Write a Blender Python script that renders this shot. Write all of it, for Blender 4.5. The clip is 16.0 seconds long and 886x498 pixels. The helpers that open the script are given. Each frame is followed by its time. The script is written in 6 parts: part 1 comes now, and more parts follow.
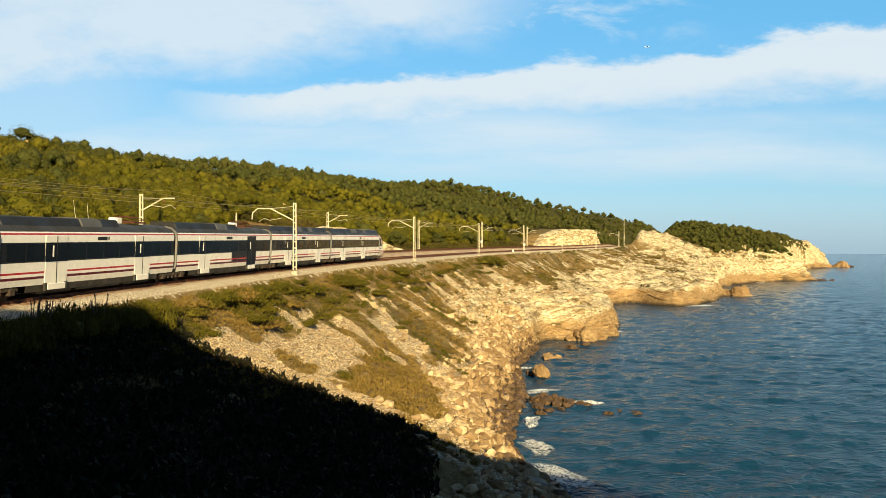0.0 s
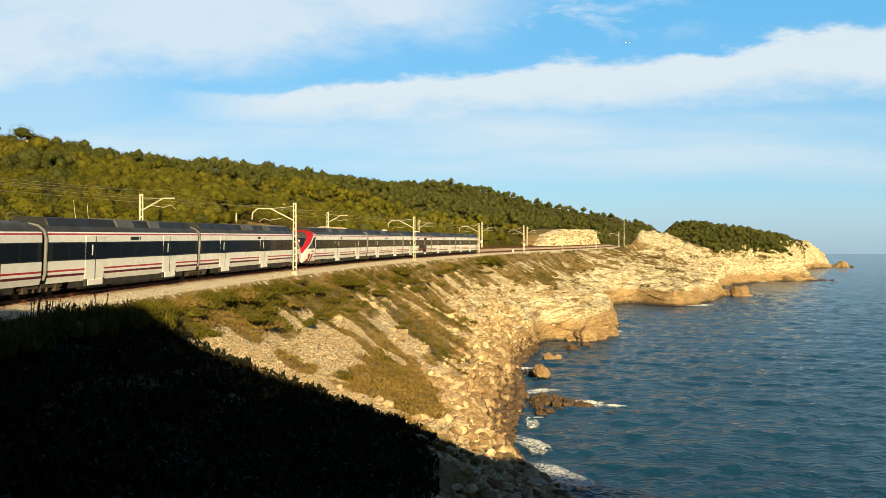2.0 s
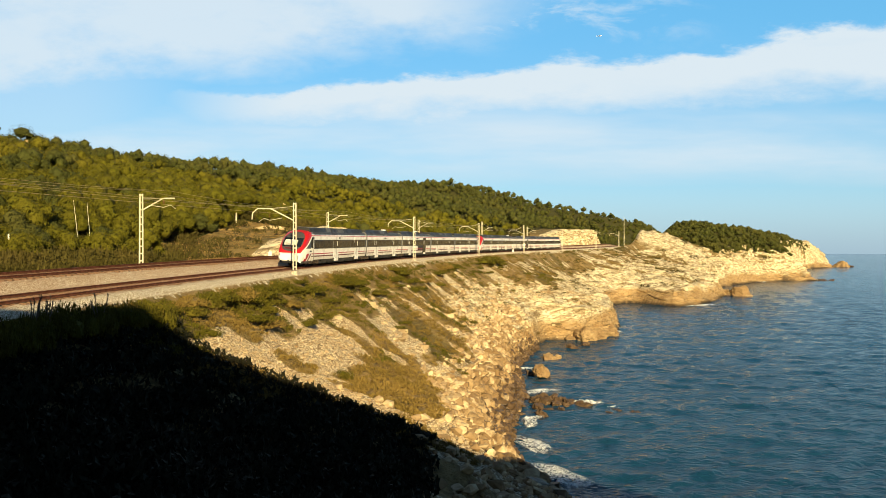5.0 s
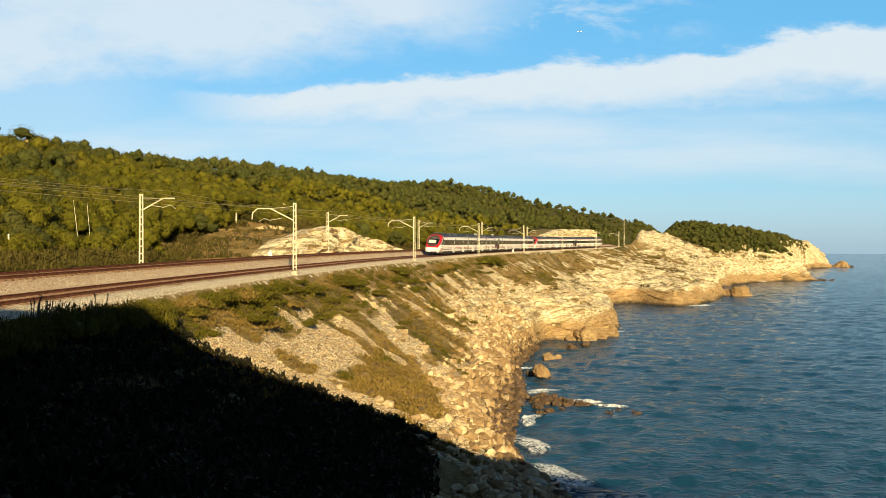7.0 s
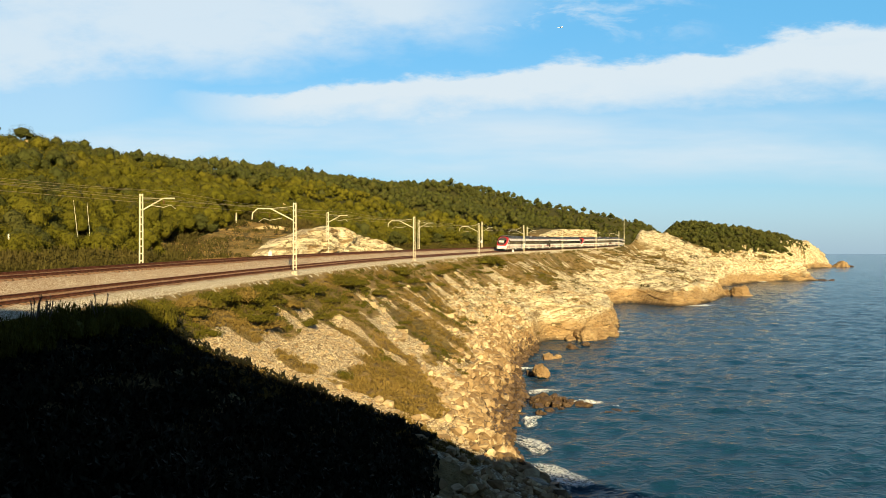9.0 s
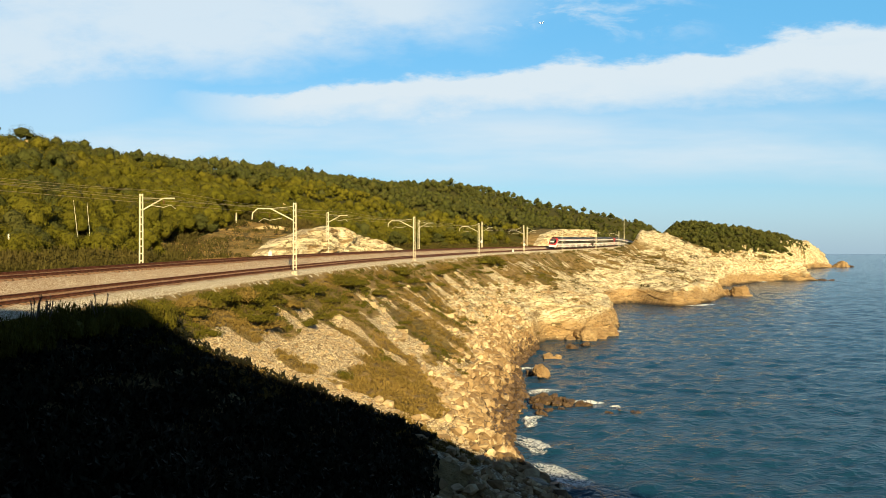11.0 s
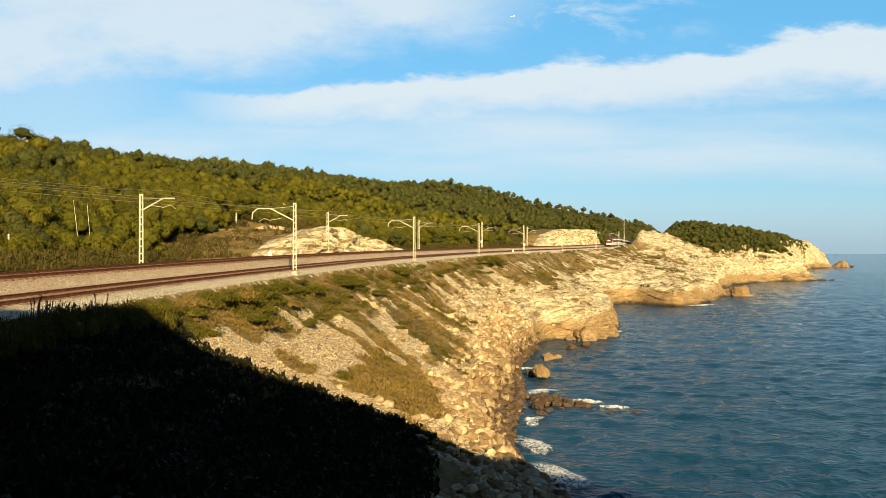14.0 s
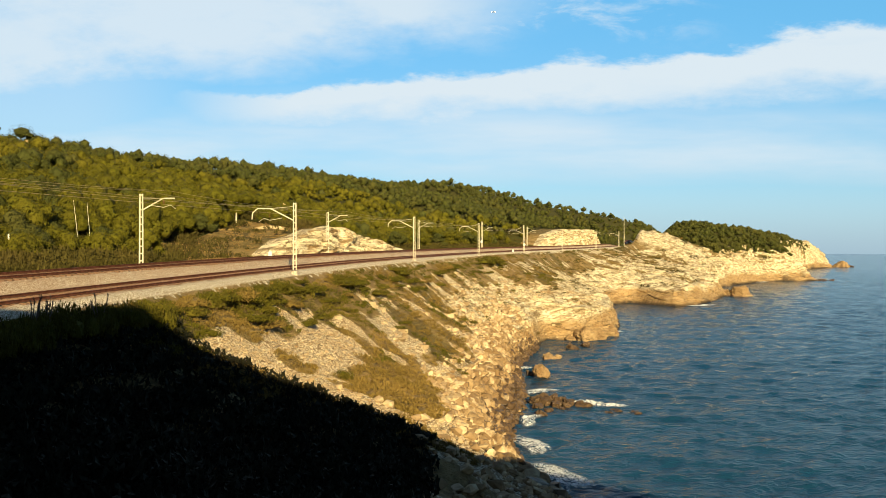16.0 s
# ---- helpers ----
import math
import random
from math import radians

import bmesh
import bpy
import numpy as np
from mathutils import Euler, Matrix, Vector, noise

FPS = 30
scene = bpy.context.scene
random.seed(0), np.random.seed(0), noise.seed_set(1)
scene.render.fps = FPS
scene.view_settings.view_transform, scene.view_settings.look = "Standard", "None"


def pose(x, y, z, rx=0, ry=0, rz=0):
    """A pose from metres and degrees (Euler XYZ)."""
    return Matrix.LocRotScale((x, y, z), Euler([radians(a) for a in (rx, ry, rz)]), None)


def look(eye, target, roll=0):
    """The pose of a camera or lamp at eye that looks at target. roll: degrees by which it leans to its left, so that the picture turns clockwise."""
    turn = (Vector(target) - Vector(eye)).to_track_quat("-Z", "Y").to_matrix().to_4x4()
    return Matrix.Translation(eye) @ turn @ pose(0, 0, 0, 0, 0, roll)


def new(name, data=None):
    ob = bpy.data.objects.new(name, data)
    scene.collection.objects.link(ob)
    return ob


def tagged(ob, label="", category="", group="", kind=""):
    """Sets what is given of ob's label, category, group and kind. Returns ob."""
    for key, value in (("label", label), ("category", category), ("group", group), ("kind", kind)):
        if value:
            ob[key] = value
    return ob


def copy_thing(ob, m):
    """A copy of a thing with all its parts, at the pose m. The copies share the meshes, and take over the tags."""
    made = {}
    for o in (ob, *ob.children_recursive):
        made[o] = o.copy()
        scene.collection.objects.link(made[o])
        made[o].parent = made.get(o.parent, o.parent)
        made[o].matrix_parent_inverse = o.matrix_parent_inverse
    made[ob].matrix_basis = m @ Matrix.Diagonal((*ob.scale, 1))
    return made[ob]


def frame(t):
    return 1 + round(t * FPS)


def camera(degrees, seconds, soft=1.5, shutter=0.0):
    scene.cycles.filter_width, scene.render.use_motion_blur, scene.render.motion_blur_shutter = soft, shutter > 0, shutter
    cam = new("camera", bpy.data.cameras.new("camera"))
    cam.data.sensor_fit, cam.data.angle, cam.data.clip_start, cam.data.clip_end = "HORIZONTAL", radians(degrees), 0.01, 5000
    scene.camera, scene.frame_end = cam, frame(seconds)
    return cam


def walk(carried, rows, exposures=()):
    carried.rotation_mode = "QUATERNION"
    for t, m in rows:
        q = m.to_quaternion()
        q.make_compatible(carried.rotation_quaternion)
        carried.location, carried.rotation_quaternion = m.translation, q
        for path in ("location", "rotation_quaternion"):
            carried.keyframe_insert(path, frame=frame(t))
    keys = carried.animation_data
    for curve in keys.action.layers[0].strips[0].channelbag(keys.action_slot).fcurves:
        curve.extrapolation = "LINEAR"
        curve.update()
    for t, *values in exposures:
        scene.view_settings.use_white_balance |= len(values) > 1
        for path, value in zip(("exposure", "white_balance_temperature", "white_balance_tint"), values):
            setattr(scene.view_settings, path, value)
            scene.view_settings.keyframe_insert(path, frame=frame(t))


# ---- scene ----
cam = camera(60, 16.0, soft=0.65)
PITCH = 90.127
walk(cam, [(0.0, pose(0, 0, 17, PITCH)), (16.0, pose(0, 0, 17, PITCH))])

# ---------------------------------------------------------------- light
SUN_EL, SUN_AZ = 20.0, 167.0          # degrees above the horizon; clockwise from +y
world = bpy.data.worlds.new("sky")
scene.world = world
world.use_nodes = True
_n, _l = world.node_tree.nodes, world.node_tree.links
_sky = _n.new("ShaderNodeTexSky")
_sky.sky_type, _sky.sun_disc = "NISHITA", False
_sky.sun_elevation, _sky.sun_rotation = radians(SUN_EL), radians(SUN_AZ)
_sky.air_density, _sky.dust_density, _sky.ozone_density = 1.0, 0.6, 2.0
_n["Background"].inputs["Strength"].default_value = 0.026
_tint = _n.new("ShaderNodeMix")
_tint.data_type, _tint.blend_type = "RGBA", "MULTIPLY"
_tint.inputs[0].default_value, _tint.inputs[7].default_value = 1.0, (0.74, 0.98, 1.12, 1)
_l.new(_sky.outputs[0], _tint.inputs[6])
_l.new(_tint.outputs[2], _n["Background"].inputs["Color"])
sun_dir = Vector((math.sin(radians(SUN_AZ)) * math.cos(radians(SUN_EL)),
                  math.cos(radians(SUN_AZ)) * math.cos(radians(SUN_EL)), math.sin(radians(SUN_EL))))
_sun = bpy.data.lights.new("sun", "SUN")
_sun.energy, _sun.angle, _sun.color = 5.0, radians(0.53), (1.0, 0.80, 0.43)
sun = new("sun", _sun)
sun.matrix_world = look(sun_dir * 300, (0, 0, 0))
scene.view_settings.exposure = 0.92


# ---------------------------------------------------------------- materials
class Nodes:
    """Short hand for a node material."""

    def __init__(self, name):
        self.mat = bpy.data.materials.new(name)
        self.mat.use_nodes = True
        self.n, self.l = self.mat.node_tree.nodes, self.mat.node_tree.links
        self.bsdf = self.n["Principled BSDF"]
        self.out = self.n["Material Output"]
        self.coord = self.n.new("ShaderNodeTexCoord")

    def put(self, socket, value):
        if isinstance(value, bpy.types.NodeSocket):
            self.l.new(value, socket)
        elif isinstance(value, (tuple, list)) and len(value) == 3 and socket.type == "RGBA":
            socket.default_value = (*value, 1)
        else:
            socket.default_value = value

    def math(self, op, a, b=0.0, c=0.0, clamp=False):
        k = self.n.new("ShaderNodeMath")
        k.operation, k.use_clamp = op, clamp
        for i, v in enumerate((a, b, c)):
            self.put(k.inputs[i], v)
        return k.outputs[0]

    def step(self, v, lo, hi, a=0.0, b=1.0):
        k = self.n.new("ShaderNodeMapRange")
        k.interpolation_type = "SMOOTHSTEP"
        for i, q in enumerate((v, lo, hi, a, b)):
            self.put(k.inputs[i], q)
        return k.outputs[0]

    def noise(self, scale, detail=4.0, rough=0.55, vec=None, stretch=None, distortion=0.0):
        k = self.n.new("ShaderNodeTexNoise")
        vec = vec or self.coord.outputs["Object"]
        if stretch:
            m = self.n.new("ShaderNodeMapping")
            m.inputs["Scale"].default_value = stretch
            self.l.new(vec, m.inputs["Vector"])
            vec = m.outputs[0]
        self.l.new(vec, k.inputs["Vector"])
        k.inputs["Scale"].default_value, k.inputs["Detail"].default_value = scale, detail
        k.inputs["Roughness"].default_value, k.inputs["Distortion"].default_value = rough, distortion
        return k.outputs["Fac"]

    def cells(self, scale, vec=None, feature="F1", out="Distance"):
        k = self.n.new("ShaderNodeTexVoronoi")
        k.feature = feature
        self.l.new(vec or self.coord.outputs["Object"], k.inputs["Vector"])
        k.inputs["Scale"].default_value = scale
        return k.outputs[out]

    def mix(self, fac, a, b, mode="MIX"):
        k = self.n.new("ShaderNodeMix")
        k.data_type, k.blend_type = "RGBA", mode
        self.put(k.inputs[0], fac), self.put(k.inputs[6], a), self.put(k.inputs[7], b)
        return k.outputs[2]

    def attribute(self, name):
        k = self.n.new("ShaderNodeAttribute")
        k.attribute_name = name
        return k.outputs["Fac"]

    def random(self):
        return self.n.new("ShaderNodeObjectInfo").outputs["Random"]

    def island(self):
        return self.n.new("ShaderNodeNewGeometry").outputs["Random Per Island"]

    def bump(self, height, strength=0.5, distance=0.1, after=None):
        k = self.n.new("ShaderNodeBump")
        k.inputs["Strength"].default_value, k.inputs["Distance"].default_value = strength, distance
        self.l.new(height, k.inputs["Height"])
        if after:
            self.l.new(after, k.inputs["Normal"])
        return k.outputs[0]

    def done(self, color, rough=0.8, metal=0.0, normal=None, **more):
        self.put(self.bsdf.inputs["Base Color"], color)
        self.put(self.bsdf.inputs["Roughness"], rough)
        self.put(self.bsdf.inputs["Metallic"], metal)
        if normal:
            self.l.new(normal, self.bsdf.inputs["Normal"])
        for key, v in more.items():
            self.put(self.bsdf.inputs[key], v)
        return self.mat


def painted(name, color, rough=0.45, metal=0.0, wear=0.12, scale=1.2, spec=0.5):
    k = Nodes(name)
    a, b = k.noise(scale, 5), k.noise(scale * 9, 3)
    f = k.math("ADD", k.math("MULTIPLY", a, 0.7), k.math("MULTIPLY", b, 0.3))
    dark = tuple(c * (1 - 2.2 * wear) for c in color)
    col = k.mix(k.step(f, 0.35, 0.65), dark, color)
    r = k.step(a, 0.3, 0.7, rough * 1.25, rough * 0.85)
    return k.done(col, r, metal, k.bump(b, 0.15, 0.02), **{"Specular IOR Level": spec})


def rock_ground():
    """Limestone, scree, soil and dry grass, spread by the terrain's cover, scree and gravel values."""
    k = Nodes("coast_ground")
    big, mid, fine = k.noise(0.06, 5), k.noise(0.5, 6, 0.6), k.noise(4.0, 4, 0.65)
    dip = k.n.new("ShaderNodeMapping")
    dip.inputs["Rotation"].default_value = (0.06, radians(13), 0)
    k.l.new(k.coord.outputs["Object"], dip.inputs["Vector"])
    strata = k.noise(0.35, 6, 0.65, dip.outputs[0], (0.35, 0.5, 3.4), 0.8)
    leaves = k.noise(1.1, 5, 0.7, dip.outputs[0], (0.10, 0.16, 2.2), 0.5)
    stones = k.cells(6.5)
    rock = k.mix(k.step(strata, 0.36, 0.58), (0.30, 0.20, 0.095), (0.78, 0.66, 0.43))
    rock = k.mix(k.math("MULTIPLY", k.step(leaves, 0.54, 0.68), 0.6), rock, (0.20, 0.125, 0.055))
    rock = k.mix(k.math("MULTIPLY", k.step(mid, 0.46, 0.66), 0.85), rock, (0.86, 0.78, 0.57))
    ochre = k.step(k.math("ADD", k.attribute("low"), k.math("MULTIPLY", big, 0.5)), 0.42, 0.9)
    rock = k.mix(k.math("MULTIPLY", ochre, 0.85), rock, k.mix(strata, (0.20, 0.105, 0.036), (0.56, 0.36, 0.155)))
    warp = k.n.new("ShaderNodeMapping")
    warp.inputs["Scale"].default_value = (0.55, 0.55, 1.7)
    warp.inputs["Rotation"].default_value = (0.25, -0.2, 0.4)
    k.l.new(k.coord.outputs["Object"], warp.inputs["Vector"])
    shift = k.n.new("ShaderNodeTexNoise")
    shift.inputs["Scale"].default_value, shift.inputs["Detail"].default_value = 0.5, 5
    k.l.new(k.coord.outputs["Object"], shift.inputs["Vector"])
    bent = k.n.new("ShaderNodeVectorMath")
    bent.operation = "MULTIPLY_ADD"
    bent.inputs[1].default_value = (3.2, 3.2, 2.0)
    k.l.new(shift.outputs["Color"], bent.inputs[0])
    k.l.new(warp.outputs[0], bent.inputs[2])
    cracks = k.math("MINIMUM", k.step(k.cells(0.55, bent.outputs[0], "DISTANCE_TO_EDGE"), 0.0, 0.035), k.step(k.cells(0.16, bent.outputs[0], "DISTANCE_TO_EDGE"), 0.0, 0.022))
    seams = k.noise(0.9, 3, 0.5, stretch=(0.25, 0.25, 2.4), distortion=1.5)
    rock = k.mix(k.math("MULTIPLY", k.step(k.math("ABSOLUTE", k.math("SUBTRACT", seams, 0.5)), 0.022, 0.0), 0.75), rock, (0.15, 0.10, 0.05))
    cracks = k.math("MAXIMUM", cracks, k.step(mid, 0.48, 0.66))
    rock = k.mix(k.math("MULTIPLY", k.math("SUBTRACT", 1.0, cracks), 0.72), rock, (0.15, 0.10, 0.05))
    clefts = k.noise(0.75, 5, 0.62, dip.outputs[0], (0.55, 0.55, 1.5), 1.0)
    tufts = k.noise(1.9, 3, 0.6, dip.outputs[0], (0.6, 0.6, 1.3), 0.6)
    rock = k.mix(k.math("MULTIPLY", k.step(clefts, 0.60, 0.66), 0.85), rock, (0.115, 0.080, 0.034))
    rock = k.mix(k.math("MULTIPLY", k.step(tufts, 0.62, 0.67), 0.7), rock, (0.10, 0.076, 0.030))
    wet = k.attribute("wet")
    rock = k.mix(wet, rock, (0.045, 0.032, 0.02))
    scree = k.mix(k.step(stones, 0.30, 0.64), (0.74, 0.63, 0.45), (0.23, 0.16, 0.09))
    scree = k.mix(k.math("MULTIPLY", k.step(fine, 0.5, 0.7), 0.6), scree, (0.74, 0.64, 0.46))
    # shade of the gaps between boulders, put into the ground colour
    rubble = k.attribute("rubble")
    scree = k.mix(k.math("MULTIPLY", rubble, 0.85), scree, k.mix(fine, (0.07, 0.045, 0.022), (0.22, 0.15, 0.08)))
    soil = k.mix(k.step(mid, 0.35, 0.65), (0.17, 0.112, 0.042), (0.33, 0.225, 0.095))
    green = k.mix(k.step(fine, 0.3, 0.7), (0.02, 0.028, 0.008), (0.075, 0.075, 0.02))
    soil = k.mix(k.math("MULTIPLY", k.step(big, 0.45, 0.7), 0.6), soil, green)
    edge = k.math("MULTIPLY", k.math("SUBTRACT", fine, 0.5), 0.5)
    col = k.mix(k.step(k.math("ADD", k.attribute("scree"), edge), 0.4, 0.6), rock, scree)
    col = k.mix(k.step(k.math("ADD", k.attribute("cover"), edge), 0.35, 0.6), col, soil)
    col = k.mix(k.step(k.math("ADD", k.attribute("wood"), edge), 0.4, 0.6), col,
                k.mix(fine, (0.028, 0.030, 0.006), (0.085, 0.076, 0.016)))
    h = k.math("ADD", k.math("MULTIPLY", strata, 0.6), k.math("ADD", k.math("MULTIPLY", leaves, 0.45), k.math("MULTIPLY", fine, 0.35)))
    nrm = k.bump(stones, 0.7, 0.12, k.bump(h, 0.9, 0.75))
    return k.done(col, 0.9, 0, nrm, **{"Specular IOR Level": 0.2})


def ballast_material():
    k = Nodes("ballast_stone")
    stones, fine, big = k.cells(13.0), k.noise(18, 3), k.noise(0.4, 4)
    tone = k.cells(13.0, out="Color")
    col = k.mix(k.step(tone, 0.2, 0.8), (0.50, 0.43, 0.32), (0.80, 0.72, 0.58))
    col = k.mix(k.step(stones, 0.4, 0.75), col, (0.25, 0.19, 0.12))
    col = k.mix(k.math("MULTIPLY", k.step(k.attribute("rust"), 0.2, 0.9), k.step(big, 0.2, 0.6, 0.5, 0.9)), col, (0.29, 0.145, 0.075))
    return k.done(col, 0.9, 0, k.bump(stones, 0.55, 0.06, k.bump(fine, 0.4, 0.03)), **{"Specular IOR Level": 0.2})


def leaf_material(name, dark, light, dry):
    k = Nodes(name)
    isl, big = k.island(), k.noise(0.09, 3)
    needles, tufts = k.noise(7.0, 4, 0.65), k.noise(1.3, 3)
    col = k.mix(k.step(isl, 0.0, 1.0, 0.36, 0.78), dark, light)
    col = k.mix(k.math("MULTIPLY", k.step(big, 0.4, 0.7), 0.55), col, dry)
    col = k.mix(k.math("MULTIPLY", k.step(needles, 0.47, 0.66), 0.50), col, dark)
    nrm = k.bump(needles, 0.8, 0.09, k.bump(tufts, 0.6, 0.3))
    return k.done(col, 0.75, 0, nrm, **{"Specular IOR Level": 0.12})


def sea_material():
    k = Nodes("sea_water")
    a = k.noise(0.62, 3, 0.5, stretch=(0.95, 1.15, 1), distortion=0.4)
    b = k.noise(1.7, 3, 0.5, stretch=(0.95, 1.2, 1), distortion=0.4)
    c = k.noise(8.0, 3, 0.6, stretch=(0.4, 1.2, 1))
    far = k.noise(0.012, 3, stretch=(0.4, 1.6, 1))
    col = k.mix(k.step(far, 0.35, 0.7), (0.005, 0.035, 0.074), (0.009, 0.047, 0.095))
    nrm = k.bump(c, 0.9, 0.012, k.bump(b, 1.0, 0.19, k.bump(a, 1.0, 0.30)))
    return k.done(col, 0.10, 0, nrm, IOR=1.33, **{"Specular IOR Level": 0.12})


M_ground, M_ballast, M_sea = rock_ground(), ballast_material(), sea_material()
M_rust = painted("rusty_rail_steel", (0.15, 0.048, 0.02), 0.7, 0.35, 0.2, 3)
M_concrete = painted("sleeper_concrete", (0.25, 0.145, 0.085), 0.9, 0, 0.2, 2)
M_mast = painted("mast_pale_paint", (0.72, 0.66, 0.50), 0.55, 0.1, 0.1, 3)
M_white = painted("train_white_paint", (0.80, 0.78, 0.75), 0.28, 0, 0.05, 0.7)
M_red = painted("train_red_paint", (0.38, 0.010, 0.014), 0.3, 0, 0.06, 0.7)
M_maroon = painted("train_maroon_paint", (0.10, 0.008, 0.018), 0.3, 0, 0.06, 0.7)
M_roof = painted("train_roof_grey", (0.040, 0.038, 0.036), 0.6, 0, 0.15, 0.9)
M_cover = painted("train_roof_cover", (0.085, 0.081, 0.075), 0.55, 0, 0.12, 0.9)
M_fairing = painted("train_fairing_dark", (0.018, 0.017, 0.017), 0.6, 0, 0.2, 0.9)
M_lightgrey = painted("train_light_grey", (0.17, 0.165, 0.155), 0.5, 0, 0.1, 0.9)
M_skirt = painted("train_skirt_grey", (0.040, 0.036, 0.032), 0.7, 0, 0.25, 1.5)
M_bogie = painted("bogie_brown_dust", (0.07, 0.048, 0.032), 0.85, 0.1, 0.3, 5)
M_glass = painted("train_window_glass", (0.007, 0.009, 0.012), 0.10, 0, 0.1, 0.8, 0.10)
M_band = painted("window_band_grey", (0.016, 0.017, 0.020), 0.3, 0, 0.1, 2, 0.10)
M_panto = painted("pantograph_dull_red", (0.10, 0.016, 0.014), 0.7, 0.1, 0.2, 3)
M_black = painted("black_rubber", (0.012, 0.012, 0.012), 0.6, 0, 0.1, 2)


# ---------------------------------------------------------------- mesh helpers
def mesh_object(name, verts, faces, mats, parent=None, label="", smooth=False, which=None):
    me = bpy.data.meshes.new(name)
    me.from_pydata([tuple(v) for v in verts], [], [tuple(f) for f in faces])
    for m in mats if isinstance(mats, (list, tuple)) else [mats]:
        me.materials.append(m)
    if which is not None:
        me.polygons.foreach_set("material_index", list(which))
    me.polygons.foreach_set("use_smooth", [smooth] * len(me.polygons))
    me.update()
    ob = new(name, me)
    if parent is not None:
        ob.parent = parent
    if label:
        tagged(ob, label)
    return ob


def part(name, bm, material, parent, label="", smooth=False):
    me = bpy.data.meshes.new(name)
    for f in bm.faces:
        f.smooth = smooth
    bm.to_mesh(me)
    bm.free()
    me.materials.append(material)
    ob = new(name, me)
    ob.parent = parent
    if label:
        tagged(ob, label)
    return ob


def box(bm, x0, x1, y0, y1, z0, z1, bevel=0.0, m=None):
    r = bmesh.ops.create_cube(bm, size=1.0)
    t = Matrix.Translation(((x0 + x1) / 2, (y0 + y1) / 2, (z0 + z1) / 2)) @ Matrix.Diagonal((x1 - x0, y1 - y0, z1 - z0, 1))
    bmesh.ops.transform(bm, matrix=(m @ t) if m else t, verts=r["verts"])
    if bevel:
        es = list({e for v in r["verts"] for e in v.link_edges})
        bmesh.ops.bevel(bm, geom=es, offset=bevel, segments=1, affect="EDGES")
    return bm


def rod(bm, a, b, r0, r1=None, seg=6):
    a, b = Vector(a), Vector(b)
    r1 = r0 if r1 is None else r1
    m = Matrix.Translation((a + b) / 2) @ (b - a).to_track_quat("Z", "Y").to_matrix().to_4x4()
    bmesh.ops.create_cone(bm, cap_ends=True, segments=seg, radius1=r0, radius2=r1, depth=(b - a).length, matrix=m)
    return bm


def sm(v, lo, hi):
    u = np.clip((v - lo) / (hi - lo), 0, 1)
    return u * u * (3 - 2 * u)


def lattice(ix, iy, seed):
    h = (ix * 374761393 + iy * 668265263 + seed * 974634777).astype(np.int64) & 0x7FFFFFFF
    h = ((h ^ (h >> 13)) * 1274126177) & 0x7FFFFFFF
    return ((h ^ (h >> 16)) & 0xFFFF) / 65535.0


def vnoise(x, y, seed=0):
    ix, iy = np.floor(x).astype(np.int64), np.floor(y).astype(np.int64)
    fx, fy = x - ix, y - iy
    fx, fy = fx * fx * (3 - 2 * fx), fy * fy * (3 - 2 * fy)
    a = lattice(ix, iy, seed) * (1 - fx) + lattice(ix + 1, iy, seed) * fx
    b = lattice(ix, iy + 1, seed) * (1 - fx) + lattice(ix + 1, iy + 1, seed) * fx
    return a * (1 - fy) + b * fy


def fbm(x, y, seed=0, octaves=4):
    v, amp, tot = 0.0, 1.0, 0.0
    for o in range(octaves):
        v = v + amp * vnoise(x * 2 ** o + 17.3 * o, y * 2 ** o - 9.1 * o, seed + o)
        tot += amp
        amp *= 0.5
    return v / tot


# ---------------------------------------------------------------- plan of the coast
EYE = 17.0
# the sea-side track: curvature by station, then its line and height
T_S = np.arange(-160.0, 900.0, 1.0)
_k = np.interp(T_S, [-160, -22, 20, 60, 120, 200, 320, 345], [0, 2.72e-3, 0.96e-3, 1.62e-3, 0.52e-3, 1.90e-3, -1.69e-3, 0])
_th = np.cumsum(_k)
T_H = _th - _th[160] + 0.1295
T_X, T_Y = np.cumsum(np.sin(T_H)), np.cumsum(np.cos(T_H))
T_X, T_Y = T_X - T_X[160] - 20.98, T_Y - T_Y[160] + 45.08
_q = np.clip(T_S, -60, 330) / 100
T_Z = EYE - 2.2225 + 1.8816 * _q - 0.531 * _q ** 2 + 0.1141 * _q ** 3 - np.clip(T_S - 335, 0, 90) * 0.018
GAP, LIFT, CANT = 4.3, 0.90, radians(3.2)      # the second track: metres landward and up; cant of both


def track(s, side=0.0, up=0.0):
    """A point by station, metres landward of the sea-side track and height over its rails."""
    x, y, z, h = (np.interp(s, T_S, v) for v in (T_X, T_Y, T_Z, T_H))
    return Vector((x - side * math.cos(h), y + side * math.sin(h), z + up)), float(h)


# the water's edge, from behind the camera to the far cape
SHORE = [(110, -260), (85, -110), (64, -40), (44, 2), (16, 36), (7.8, 52.7), (5.9, 64.8), (6.5, 73), (9.6, 90), (11.1, 112), (16, 131),
         (19.4, 145), (26, 147), (35.6, 158), (43.3, 190), (47.3, 226), (59.6, 248), (74.8, 235.6), (107.8, 292), (118.5, 339.5),
         (178, 420), (212.6, 436), (222, 470), (262, 560), (325, 690), (405, 796), (380, 860), (300, 930), (220, 1100), (150, 1600)]


